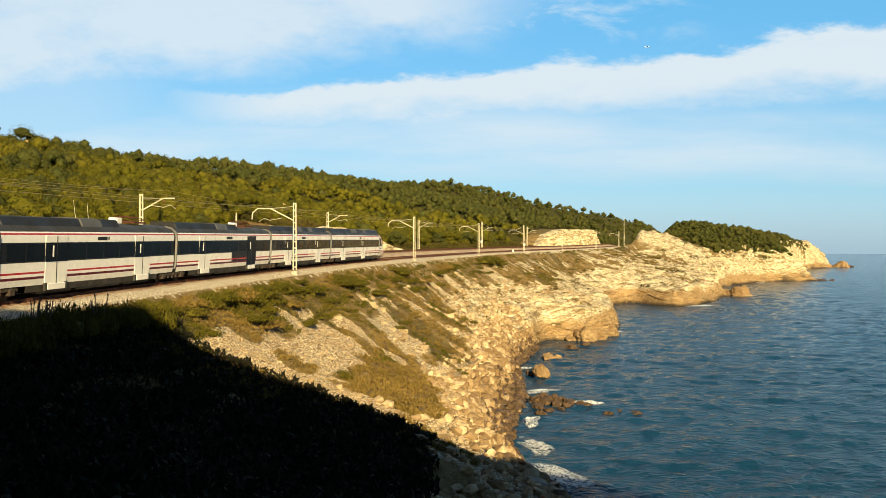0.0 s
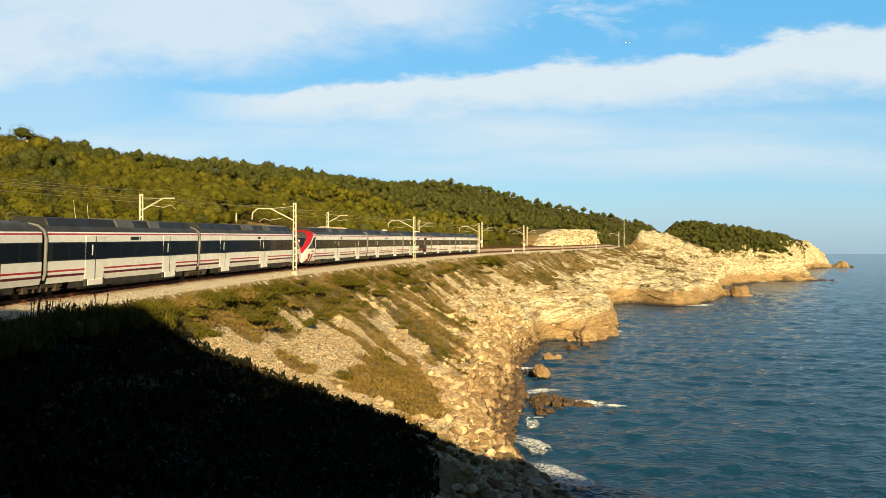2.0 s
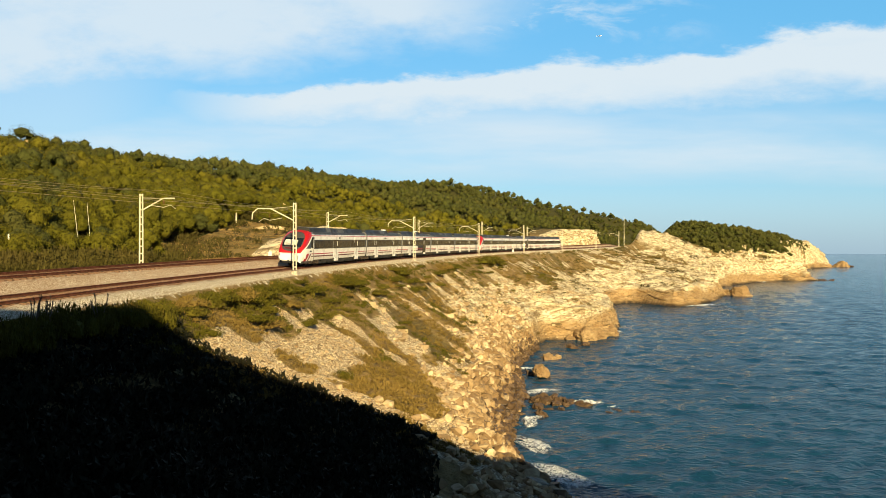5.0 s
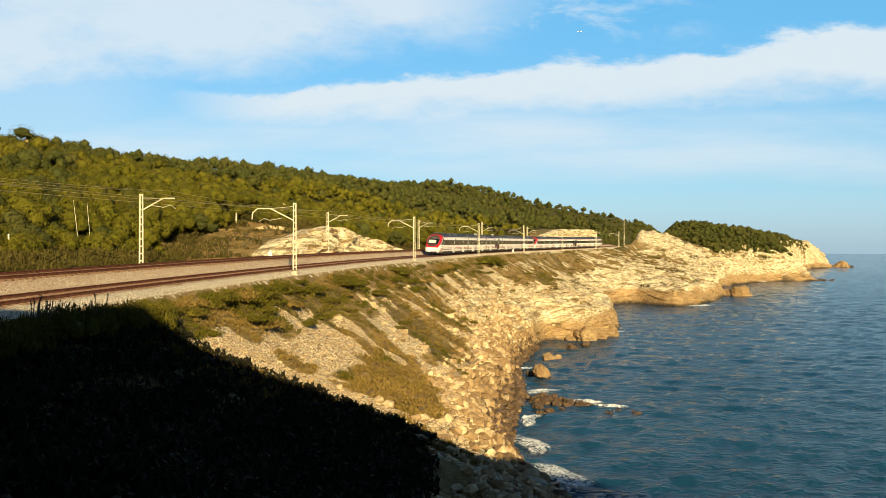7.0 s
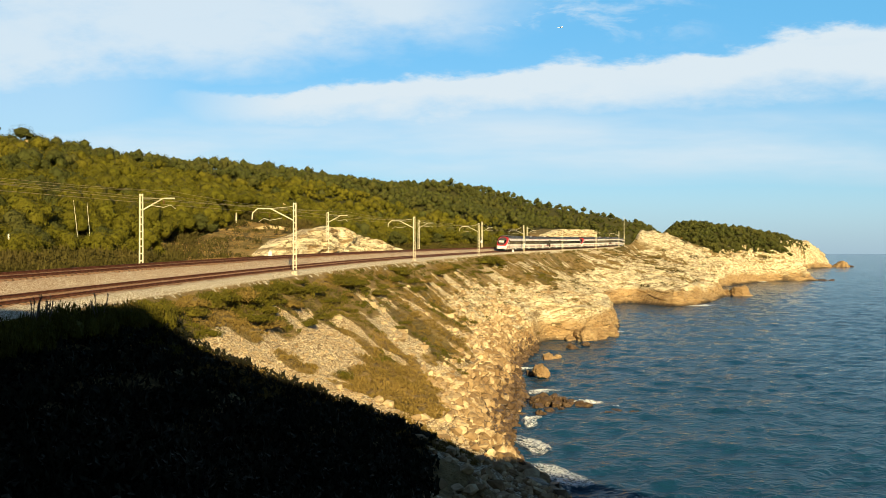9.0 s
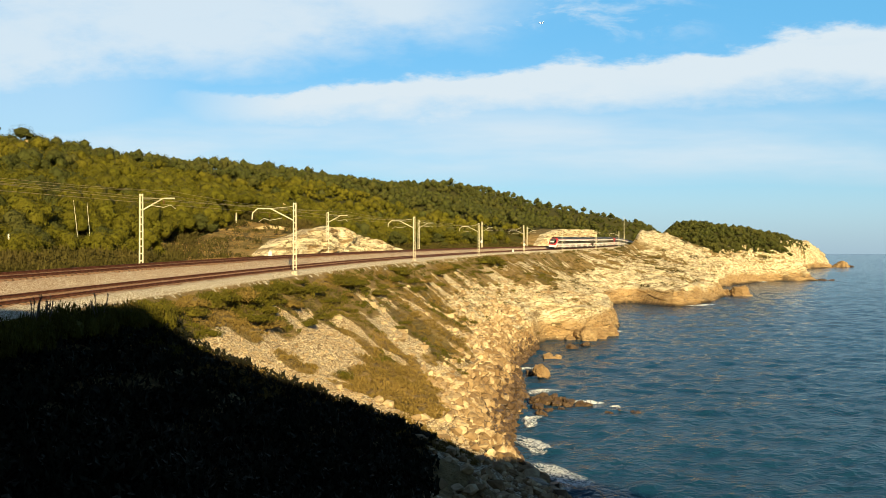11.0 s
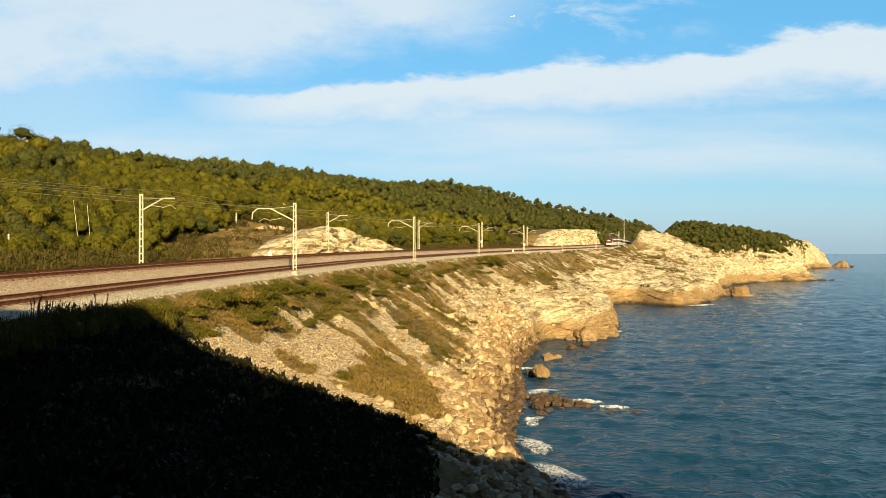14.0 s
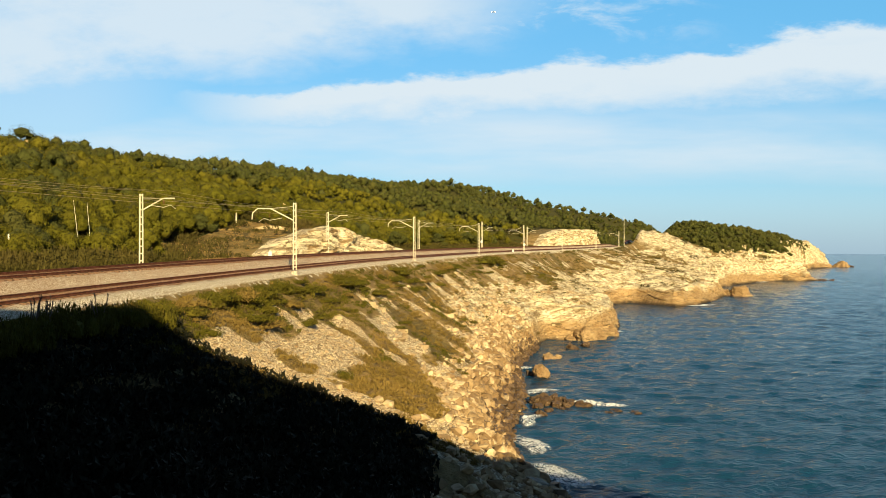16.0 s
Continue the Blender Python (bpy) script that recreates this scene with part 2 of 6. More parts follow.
def smooth_line(pts, n=14):
    p = np.array(pts, float)
    q = np.vstack([2 * p[0] - p[1], p, 2 * p[-1] - p[-2]])
    out = []
    for i in range(1, len(q) - 2):
        t = np.linspace(0, 1, n, endpoint=False)[:, None]
        a, b, c, d = q[i - 1], q[i], q[i + 1], q[i + 2]
        out.append(0.5 * (2 * b + (c - a) * t + (2 * a - 5 * b + 4 * c - d) * t ** 2 + (3 * b - a - 3 * c + d) * t ** 3))
    return np.vstack(out + [p[-1:]])


SHORE_LINE = smooth_line(SHORE)


def nearest(px, py, lx, ly):
    """Station index (with fraction) and signed distance, left positive, from a polyline."""
    idx, dist = np.empty(px.shape), np.empty(px.shape)
    for c in range(0, len(px), 20000):
        x, y = px[c:c + 20000, None], py[c:c + 20000, None]
        i = np.argmin((x - lx[None]) ** 2 + (y - ly[None]) ** 2, 1)
        x, y = x[:, 0], y[:, 0]
        best, bi = np.full(x.shape, 1e18), np.zeros(x.shape)
        sign = np.ones(x.shape)
        for o in (-1, 0):
            j = np.clip(i + o, 0, len(lx) - 2)
            ax, ay = lx[j], ly[j]
            dx, dy = lx[j + 1] - ax, ly[j + 1] - ay
            t = np.clip(((x - ax) * dx + (y - ay) * dy) / (dx * dx + dy * dy), 0, 1)
            ex, ey = x - ax - t * dx, y - ay - t * dy
            e = ex * ex + ey * ey
            win = e < best
            best = np.where(win, e, best)
            bi = np.where(win, j + t, bi)
            sign = np.where(win, np.sign(dx * ey - dy * ex), sign)
        idx[c:c + 20000], dist[c:c + 20000] = bi, np.sqrt(best) * np.where(sign == 0, 1, sign)
    return idx, dist


def inside_land(px, py):
    """Whether a point lies on the landward side of the shore, by crossings."""
    lx, ly = SHORE_LINE[:, 0], SHORE_LINE[:, 1]
    hit = np.zeros(px.shape, bool)
    for i in range(len(lx) - 1):
        up = (ly[i] > py) != (ly[i + 1] > py)
        if up.any():
            hit ^= up & (px < lx[i] + (py - ly[i]) / (ly[i + 1] - ly[i] + 1e-12) * (lx[i + 1] - lx[i]))
    return hit


# the crest of the wooded hill: x, y and height
RIDGE = [(-60, -200, 40), (-95, -60, 40), (-108, 40, 40), (-114, 120, 41), (-110, 190, 43.2), (-100, 215, 43.4), (-92.7, 260, 45.2), (-69, 330, 49.5),
         (-31, 410, 50), (5.7, 480, 57), (68.5, 560, 50.5), (151, 650, 43), (189, 720, 39), (245, 850, 30), (290, 1000, 26), (330, 1500, 24)]
RIDGE_LINE = smooth_line(RIDGE)
# the crest of the rise behind the camera
BACK_X = [-40, -21, -8, -1.7, 1.5, 5.4, 10.2, 13.6, 18.9, 27.4, 30.3, 44, 70]
BACK_Z = [25, 32.5, 36.6, 39.5, 38.1, 35.9, 34.4, 33.7, 31.7, 32.1, 31, 25.5, 18]


CUT_S = [49, 55, 60, 66, 75, 79, 86, 95, 102, 110, 236, 246, 262, 300, 318, 326, 344]
CUT_H = [0, 2.2, 2.7, 3.8, 4.0, 3.2, 2.5, 1.9, 0.8, 0, 0, 4.5, 6.3, 6.6, 6.6, 4.0, 0]


def terrain(px, py):
    """Heights and cover values of the ground at the points given."""
    st, d = nearest(px, py, T_X[::2], T_Y[::2])
    s = -160 + 2 * st
    zt = np.interp(s, T_S, T_Z)
    w, dw = nearest(px, py, SHORE_LINE[:, 0], SHORE_LINE[:, 1])
    land = inside_land(px, py)
    dw = np.abs(dw) * np.where(land, 1, -1)
    wy = np.interp(w, np.arange(len(SHORE_LINE)), SHORE_LINE[:, 1])
    rough = fbm(px / 9, py / 9, 3, 4) - 0.5
    fine = fbm(px / 2.2, py / 2.2, 8, 4) - 0.5
    ds = np.maximum(-d - 3.0, 0)
    dwn = np.maximum(dw + rough * 3.0 * sm(dw, 0, 6), 0)
    a = dwn / (dwn + ds + 1e-6)
    cliff = np.interp(wy, [60, 105, 128, 150, 200, 240, 300, 360, 420, 800], [0.08, 0.10, 0.26, 0.32, 0.28, 0.22, 0.36, 0.45, 0.5, 0.7])
    width = np.interp(wy, [100, 130, 200, 300, 420], [0.16, 0.10, 0.10, 0.10, 0.12])
    prof = cliff * sm(a, 0, width) + (1 - cliff) * np.clip(a, 0, 1) ** np.interp(wy, [110, 150, 250], [1.0, 1.25, 1.2])
    zs = (zt - 0.75) * prof
    under = sm(-dw, 0, 12)
    zs = np.where(dw < 0, -0.3 - 3.5 * under, zs + 0.05)
    # headland
    bx, by = px - 118, py - 405
    ux, uy = 0.622, 0.783
    al = np.clip(bx * ux + by * uy, 0, 300)
    off = np.hypot(bx - al * ux, by - al * uy)
    amp = np.interp(al, [0, 40, 120, 200, 300], [8, 18, 17.5, 14, 9])
    zs = zs + amp * np.exp(-(off / np.interp(al, [0, 100, 300], [34, 42, 46])) ** 2) * sm(-d, 5, 22) * sm(dw, 0, 26)
    # its outer spur, a bare cliff at the tip
    cx, cy = px - 225, py - 540
    al2 = np.clip(cx * 0.531 + cy * 0.848, 0, 285)
    off2 = np.hypot(cx - al2 * 0.531, cy - al2 * 0.848)
    zs = zs + np.interp(al2, [0, 45, 62, 110, 150, 250, 285], [0, 2, 7, 12, 14.5, 15, 8]) * np.exp(-(off2 / 36) ** 2) * sm(al2, 0, 40) * sm(dw, 0, 11)
    slope_noise = sm(dw, 1, 8) * sm(-d, 3.2, 8)
    stepy = np.abs(fbm(px / 5.5 + 3, py / 5.5, 21, 3) - 0.5)
    zs = zs + slope_noise * (rough * 1.7 + fine * 0.55 - stepy * 1.2)
    zs = zs + 6.2 * np.exp(-((s - 368) / 22) ** 2) * sm(-d, 4, 9) * np.exp(-(np.maximum(-d - 12, 0) / 18) ** 2) * (dw > 0)
    zs = zs + 3.6 * np.exp(-((s - 369) / 15) ** 2 - ((d + 12) / 4.5) ** 2)
    zs = zs + (2.4 + 1.6 * sm(s, 345, 368)) * np.exp(-((d + 7.0) / 2.4) ** 2) * sm(s, 300, 328) * (1 - sm(s, 392, 408))
    stony = sm(wy, 112, 135) * sm(dw, 0.5, 3) * sm(-d, 6, 14)
    lift = 0.10 * px - 0.05 * py + 5 * rough
    layer = np.interp(wy, [130, 300, 430], [1.1, 1.9, 2.8])
    t = (zs + lift) / layer
    fr = t - np.floor(t)
    terr = (np.floor(t) + sm(fr, 0.25, 0.75)) * layer - lift
    zs = np.where(dw > 0, zs + stony * 0.75 * (terr - zs), zs)
    # landward side
    D = d - GAP - 2.8
    cutz = np.interp(s, CUT_S, CUT_H)
    ri, rd = nearest(px, py, RIDGE_LINE[:, 0], RIDGE_LINE[:, 1])
    ridge = np.interp(ri, np.arange(len(RIDGE_LINE)), RIDGE_LINE[:, 2])
    Dh = np.maximum(D - 5, 0)
    u = np.where(rd > 0, 1.0, Dh / (Dh + np.abs(rd) + 1e-6))
    zl = zt + LIFT - 0.35 + cutz * sm(D + fine * 1.2, 0.8, 2.6) * (1 - u) + np.maximum(ridge - zt, 0) * (u ** 1.12)
    zl = zl - np.maximum(rd, 0) * 0.15 + sm(D, 3, 20) * (1 - 0.75 * sm(u, 0.8, 1)) * (rough * 3.0 + fine * 0.5)
    zl = zl + sm(D, 20, 60) * (1 - sm(u, 0.7, 1)) * 8 * (fbm(px / 40, py / 40, 31, 3) - 0.5)
    bed = np.where(d < GAP / 2 + 0.8, zt - 0.62, zt + LIFT - 0.62)
    z = np.where(d < -3.0, zs, np.where(D > 0, zl, bed))
    z = np.where((d < -2.0) & (d >= -3.0), np.minimum(zt - 0.62, zt - 0.62), z)
    # rise behind and under the camera
    crest = np.interp(px, BACK_X, BACK_Z) + (fbm(px / 3.0, py * 0 + 2.5, 44, 3) - 0.5) * 1.3
    fall = np.interp(py, [-90, -38, -26, -2, 2, 14, 30, 42], [0.5, 1.0, 1.0, 0.05, 0.0, -0.25, -0.7, -1.3])
    foot = 15.2 + (crest - 15.2) * np.maximum(fall, 0) + 15.2 * np.minimum(fall, 0)
    corridor = sm(-d, 5, 11)
    near = sm(dw, 0, 9) * corridor * (1 - sm(px, -4, 5) * sm(py, 6, 16))
    mound = foot * near + z * (1 - near)
    z = np.where((py < 45) & (d < -5), np.maximum(z, mound), z)
    # cover: plants, loose stones, woods, wave-washed rock
    streak = fbm(s / 2.3, d / 8.5, 51, 4)
    spots = fbm(px / 4.5, py / 4.5, 57, 4)
    lowest = np.interp(s, [-20, 5, 40, 60, 75, 90, 100, 130, 160, 230], [0.30, 0.31, 0.31, 0.36, 0.50, 0.52, 0.44, 0.56, 0.56, 0.55])
    dens = 0.70 * sm(a + (spots - 0.5) * 0.25, lowest - 0.05, lowest + 0.06)
    dens = dens - 0.60 * np.exp(-((s - 7) / 17) ** 4 - ((a - 0.68) / 0.17) ** 4) - 0.5 * np.exp(-((s - 82) / 10) ** 2 - ((a - 0.5) / 0.1) ** 2)
    dens = dens - 0.5 * np.exp(-((s - 128) / 6) ** 2 - ((a - 0.86) / 0.1) ** 2) + 0.22 * sm(a, 0.83, 0.92) + 0.25 * np.exp(-((s - 18) / 14) ** 2 - ((a - 0.43) / 0.07) ** 2)
    dens = dens + 0.6 * np.exp(-((px + 3.2) / 3.4) ** 4 - ((py - 58.5) / 6.5) ** 4)
    cover = sm(dens + (streak - 0.5) * 1.7, 0.40, 0.62) * sm(-d, 2.5, 3.5)
    sw = s + 2.6 * (fbm(px / 3.0, py / 3.0, 63, 3) - 0.5) + 1.5 * (a - 0.6)

    def strip(at, wide, a0, a1):
        return np.exp(-((sw - at) / wide) ** 4) * sm(a, a0 - 0.04, a0 + 0.04) * (1 - sm(a, a1 - 0.05, a1 + 0.05)) * ((d < 0) & (py > 45))

    for at, wide, a0, a1 in ((34, 2.0, 0.42, 0.70), (26, 1.6, 0.43, 0.77), (20.5, 2.4, 0.58, 0.80), (114, 5, 0.60, 0.84), (50, 1.0, 0.56, 0.70), (57, 0.8, 0.6, 0.78), (9, 9.5, 0.6, 0.875)):
        cover = cover * (1 - strip(at, wide, a0, a1))
    white = np.exp(-((a - 0.55 + 0.3 * (spots - 0.5)) / 0.06) ** 4) * sm(s, 62, 72) * (1 - sm(s, 114, 122)) * (d < 0)
    cover = cover * (1 - white)
    for at, wide, a0, a1 in ((30.2, 1.5, 0.45, 0.86), (41, 3.2, 0.40, 0.72), (23.4, 0.8, 0.58, 0.82), (8, 1.5, 0.80, 0.90), (13.5, 1.8, 0.76, 0.90), (8.2, 1.2, 0.64, 0.75), (63, 2.2, 0.5, 0.8)):
        cover = np.maximum(cover, strip(at, wide, a0, a1) * sm(streak, 0.25, 0.42))
    wild = sm(s, 225, 250) * (d < 0)
    cover = cover * (1 - wild) + wild * sm(spots + 0.08 * sm(z, 9, 15) - 0.06 * sm(-d, 10, 40), 0.545, 0.59) * sm(z, 3, 6)
    cover = cover * (1 - 0.85 * np.exp(-((s - 366) / 26) ** 2) * sm(-d, 5, 9))
    cover = np.where(d > 0, sm(D, 1.5, 3) * (1 - 0.95 * (cutz > 0.4) * (1 - sm(D, 3.5, 5))), cover)
    cover = np.where((py < 43.5) & (d < -4) & (px < -0.8), 1.0, cover)
    scree = (np.clip(sm(110 - wy, 0, 12) * 0.9, 0, 1) + sm(-d, 3, 4) * (1 - sm(-d, 8, 14)) * 0.5) * (1 - white)
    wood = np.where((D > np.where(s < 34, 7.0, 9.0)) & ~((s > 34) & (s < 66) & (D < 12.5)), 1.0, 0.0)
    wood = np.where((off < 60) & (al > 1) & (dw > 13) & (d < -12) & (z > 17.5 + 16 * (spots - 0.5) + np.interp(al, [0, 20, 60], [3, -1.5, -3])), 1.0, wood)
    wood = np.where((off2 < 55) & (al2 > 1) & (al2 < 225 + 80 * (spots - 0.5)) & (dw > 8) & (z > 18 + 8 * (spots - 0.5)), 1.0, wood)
    wet = sm(1.1 + rough * 1.6 - z, 0, 0.9)
    low = sm(6.5 + rough * 4 - z, 0, 5)
    # boulder belt, where the ground colour is darkened as gap shade
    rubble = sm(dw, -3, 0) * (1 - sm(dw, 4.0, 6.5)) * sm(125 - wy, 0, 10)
    return z, dict(rubble=rubble, cover=cover, scree=scree, wood=wood, wet=wet, low=low), dict(s=s, d=d, D=D, a=a, dw=dw, wy=wy, off=off, al=al, rd=rd)


def build_ground():
    az = np.radians(np.concatenate([np.arange(-180, -36, 1.6), np.arange(-36, 36, 0.135), np.arange(36, 180.1, 1.6)]))
    rad = np.concatenate([[0.004], np.arange(2, 44, 0.9), np.arange(44, 170, 0.48), np.arange(170, 300, 0.9), np.arange(300, 470, 1.8), np.geomspace(470, 1500, 70)])
    A, R = np.meshgrid(az, rad)
    x, y = (R * np.sin(A)).ravel() + 0.6, (R * np.cos(A)).ravel() - 0.9
    z, cov, _ = terrain(x, y)
    nr, na = A.shape
    i = np.arange(nr * na).reshape(nr, na)
    quads = np.stack([i[:-1, :-1], i[:-1, 1:], i[1:, 1:], i[1:, :-1]], -1).reshape(-1, 4)
    keep = (z[quads] > -1.6).any(1)
    quads = quads[keep]
    used = np.unique(quads)
    remap = np.full(len(z), -1)
    remap[used] = np.arange(len(used))
    quads = remap[quads]
    me = bpy.data.meshes.new("ground")
    me.vertices.add(len(used))
    me.vertices.foreach_set("co", np.stack([x, y, z], 1)[used].astype(np.float32).ravel())
    me.loops.add(quads.size)
    me.loops.foreach_set("vertex_index", quads.ravel().astype(np.int32)[::1])
    me.polygons.add(len(quads))
    me.polygons.foreach_set("loop_start", np.arange(0, quads.size, 4, dtype=np.int32))
    me.polygons.foreach_set("use_smooth", np.ones(len(quads), bool))
    me.update(calc_edges=True)
    me.flip_normals()
    for key, v in cov.items():
        at = me.attributes.new(key, "FLOAT", "POINT")
        at.data.foreach_set("value", v[used].astype(np.float32))
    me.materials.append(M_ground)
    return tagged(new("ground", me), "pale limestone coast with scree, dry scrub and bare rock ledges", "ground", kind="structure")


ground = build_ground()


def build_sea():
    az = np.radians(np.concatenate([np.arange(-60, -4, 4.0), np.arange(-4, 36, 0.2), np.arange(38, 180, 6.0)]))
    rad = np.concatenate([np.geomspace(8, 44, 14), np.geomspace(46, 700, 480), np.geomspace(730, 4900, 60)])
    A, R = np.meshgrid(az, rad)
    x, y = R * np.sin(A), R * np.cos(A)
    rng = np.random.default_rng(4)
    z = np.zeros_like(x)
    for lam, steep in ((1.7, 0.16), (2.1, 0.17), (2.6, 0.17), (3.2, 0.15), (4.1, 0.13), (5.4, 0.10), (9.0, 0.05), (16.0, 0.03)):
        for _ in range(3):
            t = radians(190 + rng.normal(0, 32))
            k = 2 * np.pi / lam
            z += 0.31 * steep / k * np.sin(k * (x * math.sin(t) + y * math.cos(t)) + rng.uniform(0, 6.3)) * np.clip(2.2 - R * 0.0055 * 2.6 / lam, 0, 1)
    nr, na = A.shape
    i = np.arange(nr * na).reshape(nr, na)
    quads = np.stack([i[:-1, :-1], i[1:, :-1], i[1:, 1:], i[:-1, 1:]], -1).reshape(-1, 4)
    me = bpy.data.meshes.new("sea")
    me.from_pydata(np.stack([x, y, z], -1).reshape(-1, 3).tolist(), [], quads.tolist())
    me.polygons.foreach_set("use_smooth", np.ones(len(me.polygons), bool))
    me.materials.append(M_sea)
    return tagged(new("sea", me), "dark blue rippled sea under low sunlight", "sea", kind="structure")


sea = build_sea()



def rock_sheet(name, rows, label):
    """A rugged rock face: rows of (point, outward direction, height values) from foot to top, already displaced."""
    n = len(rows[0])
    verts = np.array([v for r in rows for v in r])
    i = np.arange(len(verts)).reshape(len(rows), n)
    quads = np.stack([i[:-1, :-1], i[1:, :-1], i[1:, 1:], i[:-1, 1:]], -1).reshape(-1, 4)
    me = bpy.data.meshes.new(name)
    me.from_pydata(verts.tolist(), [], quads.tolist())
    me.polygons.foreach_set("use_smooth", np.zeros(len(me.polygons), bool))
    rough = fbm(verts[:, 0] / 9, verts[:, 1] / 9, 3, 4) - 0.5
    for key, v in (("low", sm(6.5 + rough * 4 - verts[:, 2], 0, 5)), ("wet", sm(0.9 + rough * 1.6 - verts[:, 2], 0, 0.9))):
        me.attributes.new(key, "FLOAT", "POINT").data.foreach_set("value", v.astype(np.float32))
    me.materials.append(M_ground)
    return tagged(new(name, me), label, "rock face", kind="structure")


def strata(u, z, seed, layer):
    """How far the layers of a face stand out, from 0 to about 1."""
    tilt = z + 0.12 * u
    base = fbm(u / 6.0, tilt / (2.2 * layer), seed, 3)
    bands = vnoise(u / 11.0, tilt / layer, seed + 5)
    blocks = np.abs(fbm(u / 2.2, z / 1.6, seed + 9, 3) - 0.5)
    return 0.55 * base + 0.55 * (bands > 0.5 + 0.2 * (base - 0.5)) * bands + 0.5 * blocks


def sea_cliffs():
    idx = np.arange(132, 352, 0.02)
    x, y = np.interp(idx, np.arange(len(SHORE_LINE)), SHORE_LINE[:, 0]), np.interp(idx, np.arange(len(SHORE_LINE)), SHORE_LINE[:, 1])
    arc = np.concatenate([[0], np.cumsum(np.hypot(np.diff(x), np.diff(y)))])
    pos = [0.0]
    while pos[-1] < arc[-1]:
        yy = np.interp(pos[-1], arc, y)
        pos.append(pos[-1] + (0.4 if yy < 190 else 0.7 if yy < 330 else 1.1 if yy < 460 else 2.2))
    pos = np.array(pos)
    px, py = np.interp(pos, arc, x), np.interp(pos, arc, y)
    tx, ty = np.gradient(px), np.gradient(py)
    w = 5
    ker = np.ones(2 * w + 1) / (2 * w + 1)
    tx, ty = np.convolve(np.pad(tx, w, "edge"), ker, "valid"), np.convolve(np.pad(ty, w, "edge"), ker, "valid")
    ln = np.hypot(tx, ty)
    nx, ny = -ty / ln, tx / ln
    m = 34
    rows = []
    deep = np.interp(py, [120, 160, 240, 320, 430], [5.0, 6.0, 7.0, 12.0, 18.0])
    cols = []
    for j in range(m):
        v = j / (m - 1)
        din = -0.8 + (deep + 0.8) * v ** 1.25
        gx, gy = px + nx * din, py + ny * din
        z, _, _ = terrain(gx, gy)
        z = np.where(din < 0.2, -0.9 + v * 3, np.maximum(z, -0.9))
        amp = np.interp(py, [130, 300, 430, 700], [1.5, 2.2, 3.2, 4.5]) * (1 - sm(v, 0.8, 1.0))
        out = strata(pos, z, 61, 0.9) * amp - 0.55 * amp
        cols.append(np.stack([gx - nx * out, gy - ny * out, z + 0.30 * (1 - sm(v, 0.7, 1.0)) - 0.25 * sm(v, 0.9, 1.0)], 1))
    grid = np.stack(cols, 1)
    rock_sheet("sea_cliff", [list(map(tuple, r)) for r in grid], "layered ochre limestone sea cliff with wet foot")


sea_cliffs()


def rock_cuts():
    for s0, s1, seed in ((49, 111, 81), (236, 345, 91)):
        st = np.arange(s0, s1, 0.35)
        grid = []
        for s in st:
            h = np.interp(s, CUT_S, CUT_H)
            row = []
            for j in range(22):
                v = j / 21
                z = -0.5 + (h + 0.75) * min(1, v * 1.15) ** 0.9
                q = np.array([s]), np.array([z * 1.6 + 0.1 * s])
                ridged = 1 - 2 * abs(float(fbm(q[0] / 1.7, q[1] / 1.5, seed, 4)[0]) - 0.5)
                blocks = float(fbm(q[0] / 1.3, q[1] / 1.3, seed + 7, 3)[0]) - 0.5
                z += 0.7 * (float(fbm(q[0] / 2.2, q[0] * 0, seed + 13, 3)[0]) - 0.5) * v * min(1, h)
                out = (0.75 * ridged + 1.7 * blocks + 0.9 * (float(fbm(q[0] / 5, q[1] / 3, seed + 3, 3)[0]) - 0.3)) * (0.42 + 0.30 * h) * (1 - sm(v, 0.82, 1.0)) - 0.1
                p, _ = track(s, GAP + 2.8 + 1.0 + 1.6 * v ** 1.3 + 1.6 * sm(v, 0.85, 1.0) - out, LIFT - 0.3 + z - 0.35 * sm(v, 0.88, 1.0))
                row.append(tuple(p))
            grid.append(row)
        rock_sheet("rock_cut", grid, "pale hewn limestone cutting beside the railway line")


rock_cuts()

